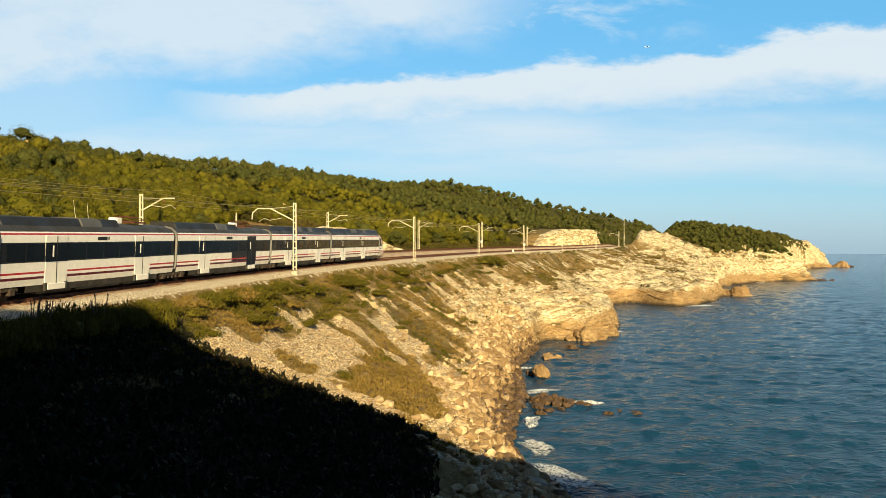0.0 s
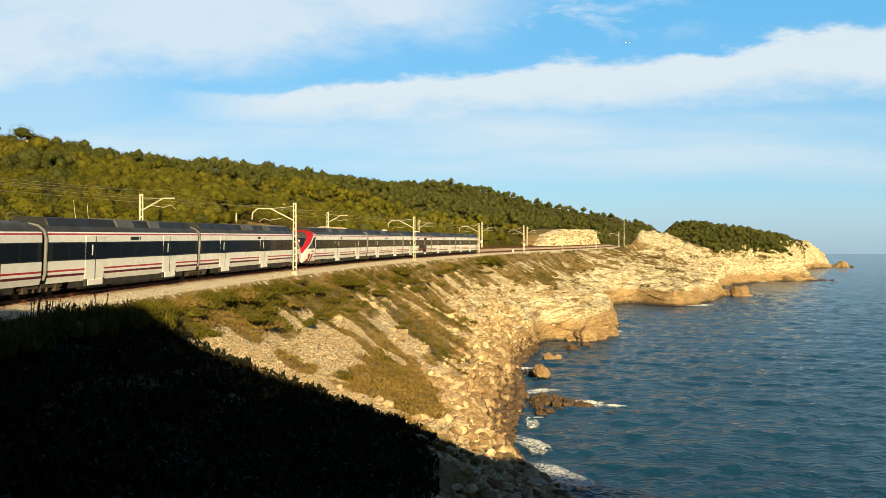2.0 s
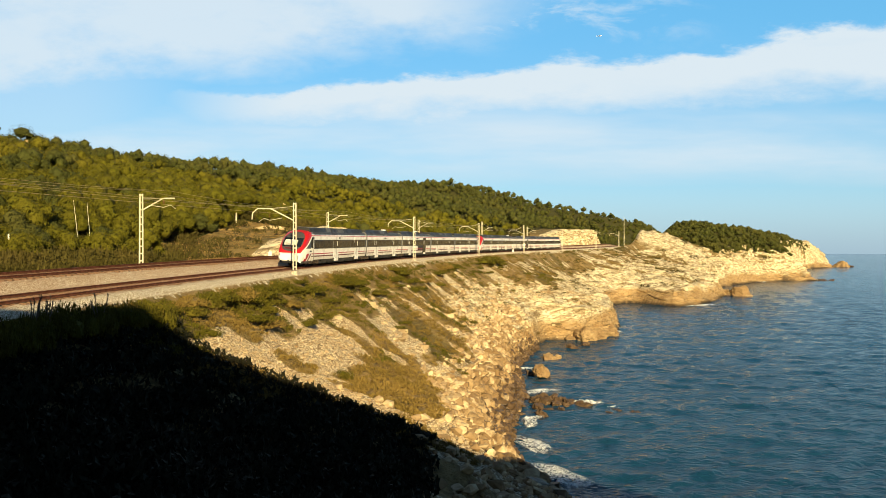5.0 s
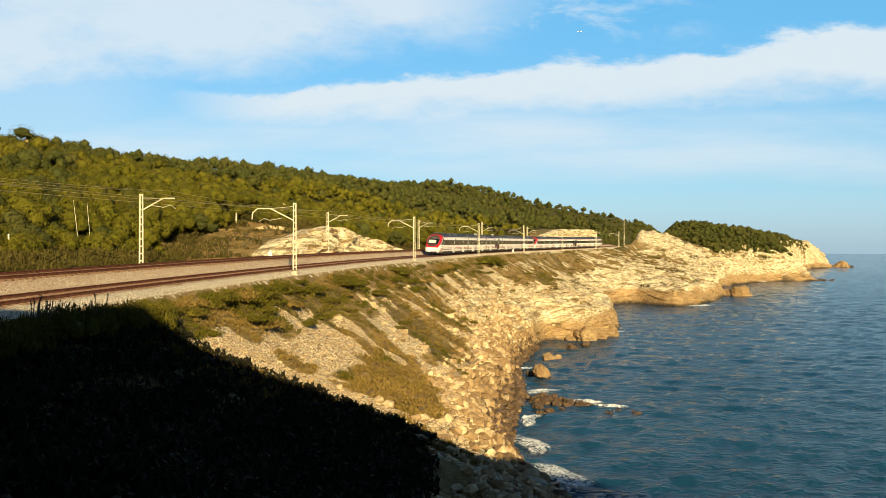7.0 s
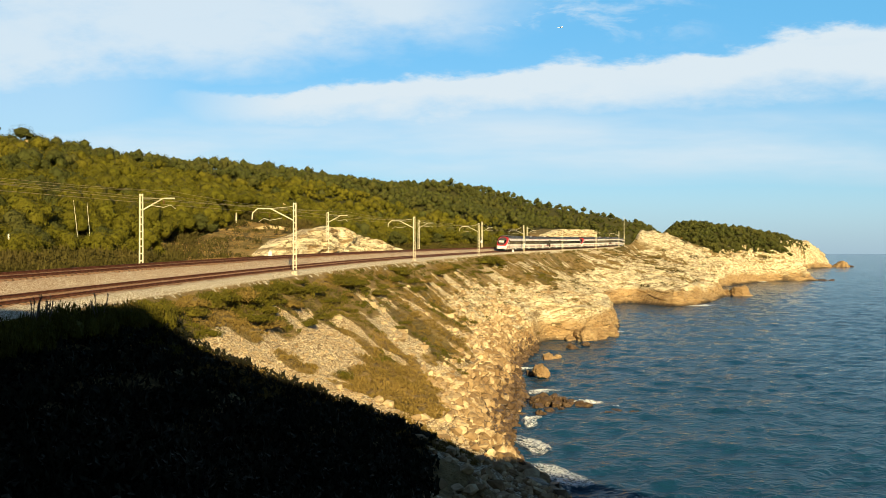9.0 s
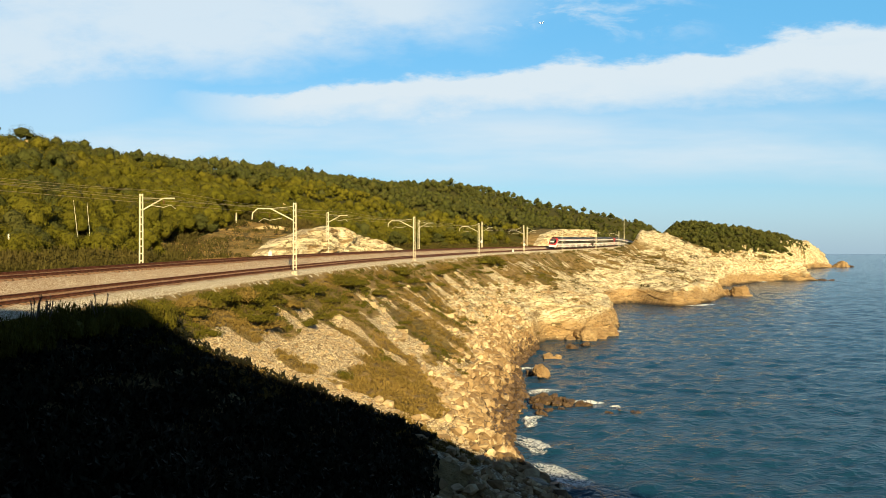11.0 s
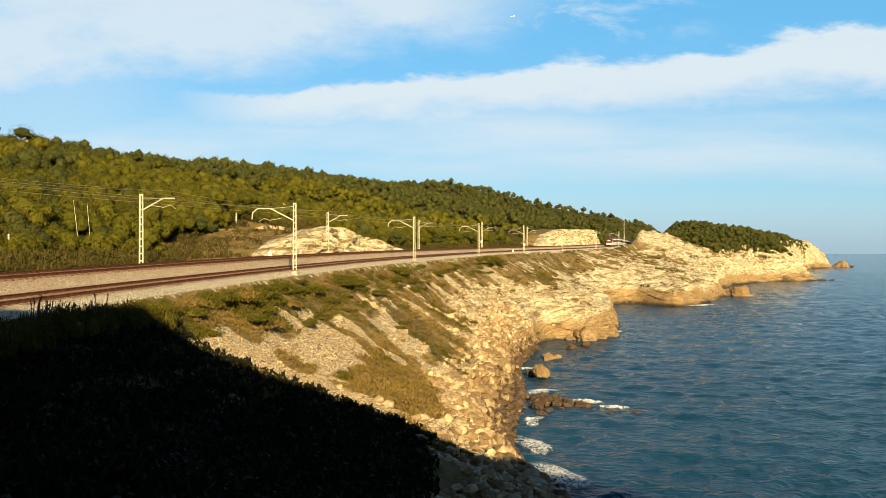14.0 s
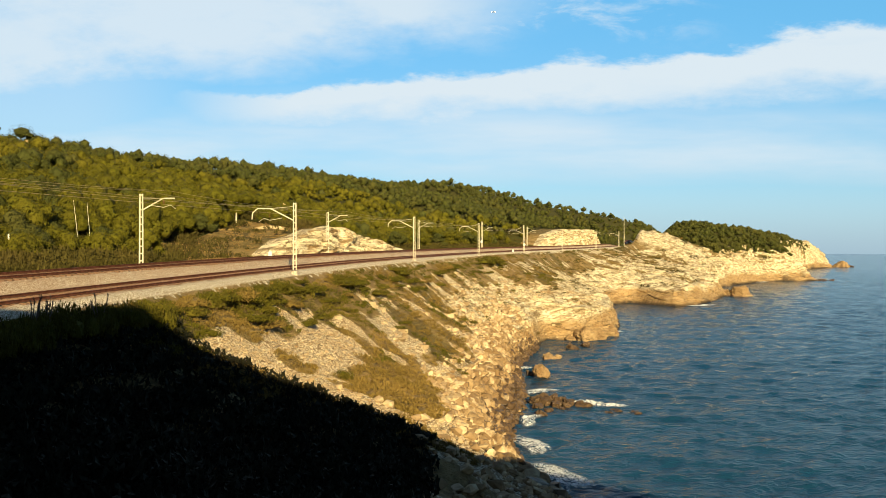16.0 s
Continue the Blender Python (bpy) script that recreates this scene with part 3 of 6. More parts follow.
# ---------------------------------------------------------------- railway
def bed_mesh():
    """The ballast of both tracks, one swept section."""
    c = math.tan(CANT)
    sec = [(-3.7, -1.25), (-3.0, -0.72), (-2.3, -0.24), (-1.5, -0.17), (-0.86, -0.17), (0.0, -0.16), (0.86, -0.17), (1.45, -0.17), (1.7, -0.12), (2.2, 0.22),
           (2.75, LIFT - 0.26), (GAP - 0.86, LIFT - 0.17), (GAP, LIFT - 0.16), (GAP + 0.86, LIFT - 0.17), (GAP + 1.6, LIFT - 0.17), (GAP + 2.3, LIFT - 0.3), (GAP + 3.4, LIFT - 1.0)]
    rust_at = [0, 0, 0.1, 0.6, 1, 0.85, 1, 0.7, 0.6, 0.5, 0.6, 1, 0.85, 1, 0.5, 0.2, 0]
    stations = np.concatenate([np.arange(-140, -20, 4.0), np.arange(-20, 130, 0.5), np.arange(130, 420, 2.0), np.arange(420, 621, 8.0)])
    verts, faces, rust = [], [], []
    n = len(sec)
    rng = random.Random(3)
    for i, s in enumerate(stations):
        for j, (o, u) in enumerate(sec):
            tilt = (o if o < 2.2 else o - GAP) * c * (1 if -2.4 < o < GAP + 2.4 else 0)
            e = 0 if j in (0, n - 1) else rng.uniform(-0.05, 0.05)
            p, _ = track(s, o + (rng.uniform(-0.12, 0.12) if j < 3 else 0), u + tilt + e - (0.1 if o in (0.86, -0.86, GAP + 0.86, GAP - 0.86) else 0))
            verts.append(p)
            rust.append(rust_at[j])
        if i:
            a, b = (i - 1) * n, i * n
            faces += [(a + j, b + j, b + j + 1, a + j + 1) for j in range(n - 1)]
    ob = mesh_object("track_bed", verts, faces, M_ballast, smooth=True)
    ob.data.attributes.new("rust", "FLOAT", "POINT").data.foreach_set("value", rust)
    return tagged(ob, "pale crushed-stone ballast bed stained rusty between the rails", "track bed", kind="structure")


bed_mesh()
RAIL_SEC = [(-0.07, -0.16), (0.07, -0.16), (0.07, -0.145), (0.012, -0.12), (0.012, -0.045), (0.036, -0.035), (0.036, 0.0), (-0.036, 0.0), (-0.036, -0.035), (-0.012, -0.045), (-0.012, -0.12), (-0.07, -0.145)]


def build_track(name, side, up):
    base, _ = track(0, side, up)
    top = tagged(new(name), "rusty steel rails on concrete sleepers in ballast", "railway track", "tracks of the line")
    top.location = base
    c = math.tan(CANT)
    for r in (-0.87, 0.87):
        verts, faces, n = [], [], len(RAIL_SEC)
        for i, s in enumerate(np.concatenate([np.arange(-140, 330, 2.5), np.arange(330, 621, 8.0)])):
            for o, z in RAIL_SEC:
                p, _ = track(s, side + r + o, up + r * c + z)
                verts.append(p - base)
            if i:
                a, b = (i - 1) * n, i * n
                faces += [(a + j, a + (j + 1) % n, b + (j + 1) % n, b + j) for j in range(n)]
        mesh_object("rail", verts, faces, M_rust, top, "rusty brown steel rail")
    bm = bmesh.new()
    box(bm, -0.13, 0.13, -1.3, 1.3, -0.36, -0.165, 0.02)
    me = bpy.data.meshes.new("sleeper")
    bm.to_mesh(me)
    bm.free()
    me.materials.append(M_concrete)
    for i in range(150):
        s = -10 + 0.6 * i
        p, h = track(s, side, up)
        ob = new("sleeper", me)
        ob.parent = top
        ob.matrix_basis = Matrix.Translation(p - base) @ pose(0, 0, 0, 0, 0, 90 - math.degrees(h)) @ pose(0, 0, 0, math.degrees(CANT))
    return top


build_track("railway_track", 0.0, 0.0)
build_track("railway_track", GAP, LIFT)


def mast_thing(kind, height, m, label, arm=True, sign=False):
    """A lattice mast: two chords joined by batten plates; x points over the tracks."""
    top = tagged(new("catenary_mast"), label, "mast", "masts of the overhead line")
    w0, w1 = 0.155, 0.115
    for e in (-1, 1):
        bm = bmesh.new()
        for y0, y1 in ((-0.05, -0.035), (0.035, 0.05)):
            r = bmesh.ops.create_cube(bm, size=1)
            for v in r["verts"]:
                up = v.co.z > 0
                v.co = Vector((e * (w1 if up else w0) + v.co.x * 0.075, y0 if v.co.y < 0 else y1, height if up else 0.0))
        r = bmesh.ops.create_cube(bm, size=1)
        for v in r["verts"]:
            up = v.co.z > 0
            v.co = Vector((e * ((w1 if up else w0) + 0.04) + v.co.x * 0.014, v.co.y * 0.07, height if up else 0.0))
        part("chord", bm, M_mast, top)
    n = int(height / 0.62)
    for i in range(n + 1):
        z = 0.3 + i * (height - 0.4) / n
        w = w0 + (w1 - w0) * z / height
        bm = bmesh.new()
        for y in (-0.056, 0.056):
            box(bm, -w - 0.03, w + 0.03, y - 0.005, y + 0.005, z - 0.05, z + 0.05)
        part("batten", bm, M_mast, top)
    bm = bmesh.new()
    box(bm, -0.28, 0.28, -0.22, 0.22, -0.6, -0.08, 0.03)
    part("footing", bm, M_ballast, top, "weathered concrete footing")
    if arm:
        far = kind == "far"
        pts = [(0.1, 4.55), (1.95, 5.5), (3.0, 5.5)] if far else [(0.1, 4.72), (2.4, 5.86), (3.75, 5.88), (4.25, 5.45), (4.3, 4.85)]
        bm = bmesh.new()
        for a, b in zip(pts, pts[1:]):
            rod(bm, (a[0], 0, a[1]), (b[0], 0, b[1]), 0.055, seg=8)
        part("cantilever", bm, M_mast, top, "bent pale tube carrying the wires")
        bm = bmesh.new()
        rod(bm, (0.1, 0, height - 0.35), (pts[1][0], 0, pts[1][1]), 0.022)
        part("stay", bm, M_mast, top)
        x = 2.0 if far else 2.5
        bm = bmesh.new()
        rod(bm, (x - 1.2, 0, 4.95), (x, 0, 4.75), 0.02)
        rod(bm, (x, 0, 4.75), (x + 0.6, 0, 4.95), 0.02)
        rod(bm, (x + 0.6, 0, 4.95), (x + 1.1, 0, 4.62), 0.02)
        part("registration_arm", bm, M_mast, top)
        bm = bmesh.new()
        for q in range(4):
            rod(bm, (x + 0.02, 0, 5.05 + q * 0.09), (x + 0.02, 0, 5.09 + q * 0.09), 0.07, seg=8)
        part("insulator", bm, M_rust, top)
    if sign:
        bm = bmesh.new()
        rod(bm, (-0.1, -0.12, 1.75), (-0.1, -0.16, 1.75), 0.36, seg=20)
        part("signal_disc", bm, M_white, top, "round white plate facing the line")
        bm = bmesh.new()
        box(bm, -0.3, 0.1, -0.2, 0.12, 2.2, 2.9, 0.03)
        part("signal_box", bm, M_lightgrey, top, "grey metal relay box")
    top.matrix_basis = m
    return top


def place_mast(kind, s, height, sign=False):
    side = -2.65 if kind == "near" else GAP + 2.65
    base = -0.12 if kind == "near" else LIFT - 0.15
    p, h = track(s, side, base)
    turn = -math.degrees(h) + (180 if kind == "near" else 0)
    return mast_thing(kind, height, Matrix.Translation(p) @ pose(0, 0, 0, 0, 0, turn),
                      "pale lattice catenary mast with bent bracket arm" + (" and white plate" if sign else ""), True, sign)


MASTS_NEAR = [(-20.0, 6.4), (28.6, 6.4), (77.2, 6.5), (125.4, 6.6), (176.2, 7.3), (226.0, 6.8), (276.0, 6.8), (326.0, 6.8)]
MASTS_FAR = [(-30.0, 5.9), (18.2, 5.9), (65.0, 6.0), (112.4, 6.2), (167.0, 7.2), (216.6, 6.8), (266.0, 6.6), (316.0, 6.6)]
for s, hgt in MASTS_NEAR:
    place_mast("near", s, hgt, s == 176.2)
for s, hgt in MASTS_FAR:
    place_mast("far", s, hgt, s == 167.0)


M_wire = painted("bronze_wire", (0.42, 0.34, 0.20), 0.6, 0.2, 0.1, 3)


def wires():
    """Contact and carrying wire of each track, sagging from mast to mast, and a feeder along the mast tops."""
    for masts, side, up, rows in ((MASTS_NEAR, 0.0, 0.0, ((5.35, 0.02, "contact_wire"), (6.0, 0.45, "carrying_wire"))),
                                  (MASTS_FAR, GAP, LIFT, ((5.25, 0.02, "contact_wire"), (5.95, 0.45, "carrying_wire"))),
                                  (MASTS_FAR, GAP + 2.65, LIFT, ((6.05, 0.5, "feeder_wire"),))):
        stations = [-90] + [s for s, _ in masts]
        for z, sag, name in rows:
            bm = bmesh.new()
            last = None
            for a, b in zip(stations, stations[1:]):
                for q in range(12):
                    t = q / 12
                    p, _ = track(a + (b - a) * t, side, up + z - 4 * sag * t * (1 - t))
                    if last is not None:
                        rod(bm, last, p, 0.011, seg=4)
                    last = p
            me = bpy.data.meshes.new(name)
            bm.to_mesh(me)
            bm.free()
            me.materials.append(M_wire)
            tagged(new(name, me), "thin overhead wire sagging from mast to mast", "wire", "overhead line wires")


wires()
# ---------------------------------------------------------------- train
END, MID = 22.87, 17.43
NOSE = 3.4
SIDE_Z = [0.35, 0.70, 0.95, 1.02, 1.15, 1.29, 1.39, 1.60, 1.86, 2.1, 2.35, 2.6, 2.84, 3.05, 3.22, 3.31, 3.38, 3.62, 3.78, 3.86]
SIDE_Y = [1.30, 1.38, 1.44, 1.455, 1.47, 1.47, 1.47, 1.47, 1.47, 1.47, 1.465, 1.46, 1.455, 1.445, 1.44, 1.43, 1.40, 1.22, 0.85, 0.0]
M_screenplate = painted("pale_blind", (0.62, 0.60, 0.52), 0.4, 0, 0.06, 1.5)
CAR_MATS = [M_white, M_red, M_maroon, M_roof, M_skirt, M_band, M_glass]


def car_shell(length, doors, cab, low, nose_only=False):
    """Body of one car: x forward, the cab (if any) at +x; low: stretch with a deep dark window band."""
    half = length / 2
    front = half - (NOSE if cab else 0.25)
    xs = {-half + 0.25, front}
    for dx in doors:
        xs |= {dx - 0.95, dx + 0.95}
    if low:
        xs |= {low[0], low[1]}
    xs |= {-half + 2.2} | ({half - 6.1} if cab else {half - 2.2})
    xs = sorted(xs)
    tip = [front + NOSE * q for q in np.linspace(0, 1, 44)[1:]] if cab else []
    verts, faces, which = [], [], []
    ring = list(zip(SIDE_Y, SIDE_Z)) + [(-y, z) for y, z in reversed(list(zip(SIDE_Y, SIDE_Z)))][1:]
    if nose_only:
        fine = []
        for (y0, z0), (y1, z1) in zip(ring, ring[1:]):
            m = 8 if max(z0, z1) > 3.7 else 5 if max(z0, z1) > 3.4 else 3
            fine += [(y0 + (y1 - y0) * q / m, z0 + (z1 - z0) * q / m) for q in range(m)]
        ring = fine + [ring[-1]]
    n = len(ring)
    allx = [front] + tip if nose_only else xs
    for x in allx:
        b = half - x                       # distance behind the tip
        if x > front:
            wide = np.interp(b, [0, 0.15, 0.5, 1.2, 2.0], [0.70, 0.82, 0.92, 0.98, 1.0])
            high = np.interp(b, [0, 0.05, 0.25, 0.6, 1.2, 1.7, 2.3, 2.9, NOSE], [1.30, 1.48, 1.75, 2.15, 2.82, 3.28, 3.62, 3.80, 3.86])
            low_z = np.interp(b, [0, 0.15, 0.6, NOSE], [0.62, 0.5, 0.38, 0.35])
        else:
            wide, high, low_z = 1.0, 3.86, 0.35
        for y, z in ring:
            f = (z - 0.35) / 3.51
            zz = low_z + (min(z, 1.0 + (high - 1.0) * ((z - 1.0) / 2.86)) - 0.35 if z > 1.0 else (z - 0.35)) * ((1.0 - low_z) / 0.65 if z <= 1.0 else 1.0) + (0 if z <= 1.0 else 0.35 - low_z)
            narrow = wide * (1 - 0.10 * f * (1 - min(1, b / NOSE)) if x > front else 1)
            verts.append((x, y * narrow, zz))
    for i in range(len(allx) - 1):
        xm = (allx[i] + allx[i + 1]) / 2
        for j in range(n - 1):
            a, b2 = i * n + j, (i + 1) * n + j
            faces.append((a, a + 1, b2 + 1, b2))
            c = [Vector(verts[q]) for q in faces[-1]]
            mid = (c[0] + c[1] + c[2] + c[3]) / 4
            k = min(j, n - 2 - j)
            z = mid.z
            if xm < front:
                door = any(abs(xm - dx) < 0.95 for dx in doors)
                if k == 0:
                    m = 4
                    if any(abs(xm - q) < 2.2 for q in ([-half, half] if not cab else [-half, half - 3.9])):
                        faces.pop()
                        continue
                elif k in (3, 5) and not door:
                    m = 2 if k == 3 else 1
                elif 8 <= k <= 11:
                    m = 5
                elif low and low[0] < xm < low[1] and 3 <= k <= 7:
                    m = 5
                elif k == 14:
                    m = 1
                elif k >= 16:
                    m = 3
                else:
                    m = 0
            else:
                b = half - xm
                edge = np.interp(z, [1.3, 1.7, 2.4, 3.0, 3.7], [0.15, 0.55, 1.75, 2.45, 3.1])
                yy = abs(mid.y)
                oval = (yy / 1.10) ** 2.4 + (abs(z - 2.6) / 1.0) ** 2.4
                if z < 0.60 and b > 0.45:
                    m = 4
                elif b < edge and z > 1.42:
                    if oval < 1:
                        m = 6 if 2.08 < z < 2.98 and yy < 0.98 - 0.25 * (2.98 - z) else 4
                    else:
                        m = 1
                elif z < 1.36:
                    q = b - (0.8 + (z - 0.6) * 0.8)
                    m = 1 if 0 < q < 0.6 else (2 if 0.85 < q < 1.2 else (0 if b < 2.5 or z < 1.02 else (2 if z < 1.15 else (1 if z > 1.27 else 0))))
                elif z > 3.40:
                    m = 3
                elif 3.22 < z < 3.31:
                    m = 1
                elif edge + 0.3 < b < 3.2 and 1.9 < z < 3.05:
                    m = 5
                else:
                    m = 0
            which.append(m)
    for i, flip in ((0, True), (len(allx) - 1, False)):
        if cab and (i == 0) == nose_only:
            continue
        loop = tuple(i * n + j for j in range(n))
        faces.append(loop if flip else tuple(reversed(loop)))
        which.append(5 if (i == 0 or not cab) else 0)
    return verts, faces, which


def car(name, length, cab, low, panto, label):
    top = tagged(new(name), label, "train car", "cars of the train")
    half = length / 2
    doors = [-half + 4.4, half - (10.6 if cab else 4.4)]
    verts, faces, which = car_shell(length, doors, cab, low)
    mesh_object("body", verts, faces, CAR_MATS, top, "white body with red and maroon stripes", True, which)
    top.children[0].data.set_sharp_from_angle(angle=radians(40))
    if cab:
        verts, faces, which = car_shell(length, doors, cab, low, True)
        mesh_object("cab", verts, faces, M_cab, top, "red-framed cab front with dark windscreen", True)
    # panes of the window band, on both sides
    front = half - (NOSE + 0.15 if cab else 0.6)
    for e in (-1, 1):
        cuts = [-half + 0.6]
        x = -half + 0.6
        for dx in doors + [front + 0.95]:
            stop = dx - 0.95
            count = max(1, round((stop - x) / 1.55))
            for q in range(count):
                a, b = x + (stop - x) * q / count, x + (stop - x) * (q + 1) / count
                bm = bmesh.new()
                box(bm, a + 0.045, b - 0.045, e * 1.455 - 0.02, e * 1.455 + 0.02, 1.93, 2.78, 0.008)
                part("window", bm, M_glass, top)
            x = dx + 0.95
        for dx in doors:
            dark = low and low[0] < dx < low[1]
            leaf = bmesh.new()
            box(leaf, dx - 0.9, dx + 0.9, e * 1.462 - 0.02, e * 1.462 + 0.02, 0.66, 3.18, 0.01)
            d = part("door", leaf, M_glass if dark else M_white, top, "dark glazed sliding door" if dark else "white sliding double door")
            for q in (-1, 1):
                bm = bmesh.new()
                box(bm, dx + q * 0.46 - 0.44, dx + q * 0.46 + 0.44, e * 1.486 - 0.014, e * 1.486 + 0.014, 1.86, 2.84)
                part("door_pane", bm, M_glass, d)
            bm = bmesh.new()
            box(bm, dx - 0.02, dx + 0.02, e * 1.499 - 0.006, e * 1.499 + 0.006, 0.68, 3.16)
            part("seam", bm, M_black, d)
            bm = bmesh.new()
            box(bm, dx - 0.36, dx - 0.27, e * 1.507 - 0.008, e * 1.507 + 0.008, 2.1, 2.68)
            part("grab_rail", bm, M_white, d)
            bm = bmesh.new()
            box(bm, dx - 0.72, dx + 0.72, e * 1.47 - 0.08, e * 1.47 + 0.08, 0.42, 0.74, 0.015)
            part("step", bm, M_white, top, "white retractable step box")
            for q in (-1, 1):
                bm = bmesh.new()
                box(bm, dx + q * 0.82 - 0.09, dx + q * 0.82 + 0.09, e * 1.46 - 0.07, e * 1.46 + 0.07, 0.38, 0.78, 0.02)
                part("step_bracket", bm, M_skirt, top)
        bm = bmesh.new()
        box(bm, -0.62, 0.32, e * 1.45 - 0.02, e * 1.45 + 0.02, 2.93, 3.13, 0.01)
        part("destination_display", bm, M_black, top)
        bm = bmesh.new()
        box(bm, 0.45, 0.55, e * 1.45 - 0.012, e * 1.45 + 0.012, 2.95, 3.13)
        part("pictogram", bm, M_skirt, top)
    # roof
    r0, r1 = -half + 0.7, half - (3.0 if cab else 0.7)
    spans = [(r0, r0 + (r1 - r0) * 0.40, M_fairing), (r0 + (r1 - r0) * 0.40, r0 + (r1 - r0) * 0.52, M_cover), (r0 + (r1 - r0) * 0.52, r0 + (r1 - r0) * 0.64, M_fairing),
             (r0 + (r1 - r0) * 0.64, r0 + (r1 - r0) * 0.72, M_cover), (r0 + (r1 - r0) * 0.72, r1, M_fairing)]
    if panto:
        spans = spans[:3]
    for a, b, mat in spans:
        bm = bmesh.new()
        r = bmesh.ops.create_cube(bm, size=1)
        for v in r["verts"]:
            t = v.co.z > 0
            v.co = Vector((a + 0.03 if v.co.x < 0 else b - 0.03, v.co.y * (1.75 if t else 2.45), (4.10 if mat is M_fairing else 4.13) if t else 3.45))
        bmesh.ops.bevel(bm, geom=bm.edges[:], offset=0.05, segments=1, affect="EDGES")
        part("roof_fairing", bm, mat, top, "grey roof cover" if mat is M_cover else "")
    if cab:
        bm = bmesh.new()
        r = bmesh.ops.create_cube(bm, size=1)
        for v in r["verts"]:
            t = v.co.z > 0
            v.co = Vector((r1 - 2.6 if v.co.x < 0 else r1 + (-1.0 if t else 0.0), v.co.y * (1.7 if t else 2.2), 4.15 if t else 3.45))
        bmesh.ops.bevel(bm, geom=bm.edges[:], offset=0.05, segments=1, affect="EDGES")
        part("air_conditioner", bm, M_lightgrey, top, "light grey sloped roof unit behind the cab")
    if panto:
        x = half - 3.2
        bm = bmesh.new()
        box(bm, x - 0.8, x + 0.7, -0.6, 0.6, 3.92, 4.02, 0.02)
        for q in (-1, 1):
            rod(bm, (x - 0.7, q * 0.5, 4.05), (x + 0.9, q * 0.4, 4.16), 0.022)
            rod(bm, (x + 0.9, q * 0.4, 4.18), (x - 0.8, q * 0.4, 4.30), 0.02)
        rod(bm, (x - 0.8, -0.8, 4.32), (x - 0.8, 0.8, 4.32), 0.03)
        part("pantograph", bm, M_panto, top, "dull red folded pantograph frame")
        bm = bmesh.new()
        box(bm, x - 2.3, x - 1.7, -0.3, 0.3, 3.84, 4.25, 0.05)
        part("insulator_box", bm, M_white, top)
    # under the floor
    for a, b in ((-half + 3.2, -half * 0.3), (-half * 0.25, half * 0.25), (half * 0.3, half - (4.6 if cab else 3.2))):
        bm = bmesh.new()
        box(bm, a, b, -1.25, 1.25, 0.22, 0.5, 0.04)
        part("equipment_box", bm, M_skirt, top)
    places = [-half] + ([half - 3.9] if cab else [])
    for x in places:
        for e in (-1, 1):
            bm = bmesh.new()
            box(bm, x - 1.75, x + 1.75, e * 1.24 - 0.09, e * 1.24 + 0.09, 0.46, 0.68, 0.04)
            for q in (-1.25, 1.25):
                box(bm, x + q - 0.2, x + q + 0.2, e * 1.27 - 0.14, e * 1.27 + 0.14, 0.28, 0.62, 0.04)
                rod(bm, (x + q, e * 1.27, 0.6), (x + q, e * 1.27, 0.88), 0.12, seg=8)
            for q in (-0.5, 0, 0.5):
                rod(bm, (x + q, e * 1.28, 0.3), (x + q, e * 1.28, 0.85), 0.07, seg=6)
            b = part("bogie_frame", bm, M_bogie, top, "dusty brown bogie side frame with springs")
            for q in (-1.25, 1.25):
                bm = bmesh.new()
                rod(bm, (x + q, e * 0.80, 0.44), (x + q, e * 0.93, 0.44), 0.44, seg=20)
                rod(bm, (x + q, e * 0.93, 0.44), (x + q, e * 1.02, 0.44), 0.16, seg=10)
                part("wheel", bm, M_bogie, b, "steel wheel")
    # gangway and its side cover at the rear end
    bm = bmesh.new()
    box(bm, -half - 0.32, -half + 0.3, -1.28, 1.28, 0.75, 3.6, 0.06)
    part("gangway", bm, M_black, top, "black bellows between two cars")
    for e in (-1, 1):
        bm = bmesh.new()
        pts = [(-half - 0.5, 0.85, 3.75), (-half - 0.18, 1.18, 3.66), (-half + 0.04, 1.38, 3.42), (-half + 0.12, 1.44, 3.05), (-half + 0.12, 1.45, 1.25), (-half + 0.02, 1.40, 0.9)]
        for a, b in zip(pts, pts[1:]):
            rod(bm, (a[0], e * a[1], a[2]), (b[0], e * b[1], b[2]), 0.085, seg=8)
        part("corner_tube", bm, M_lightgrey, top, "pale curved tube at the car end")
    if cab:
        for e in (-1, 1):
            bm = bmesh.new()
            rod(bm, (half - 0.62, e * 0.92, 1.62), (half - 0.36, e * 0.92, 1.6), 0.10, seg=12)
            part("headlight", bm, M_white, top, "round clear headlight")
            bm = bmesh.new()
            rod(bm, (half - 0.40, e * 0.62, 1.52), (half - 0.20, e * 0.62, 1.5), 0.075, seg=12)
            part("tail_light", bm, M_red, top, "round red tail light")
            bm = bmesh.new()
            box(bm, half - 3.05, half - 2.62, e * 1.46 - 0.02, e * 1.46 + 0.02, 1.95, 3.0, 0.05)
            part("cab_window", bm, M_glass, top)
            bm = bmesh.new()
            rod(bm, (half - 0.86, e * 1.10, 1.78), (half - 0.62, e * 1.10, 1.74), 0.11, seg=12)
            part("headlight", bm, M_white, top, "round clear headlight")
            bm = bmesh.new()
            box(bm, half - 3.32, half - 3.29, e * 1.468 - 0.012, e * 1.468 + 0.012, 0.7, 3.1)
            part("cab_door_seam", bm, M_black, top)
            bm = bmesh.new()
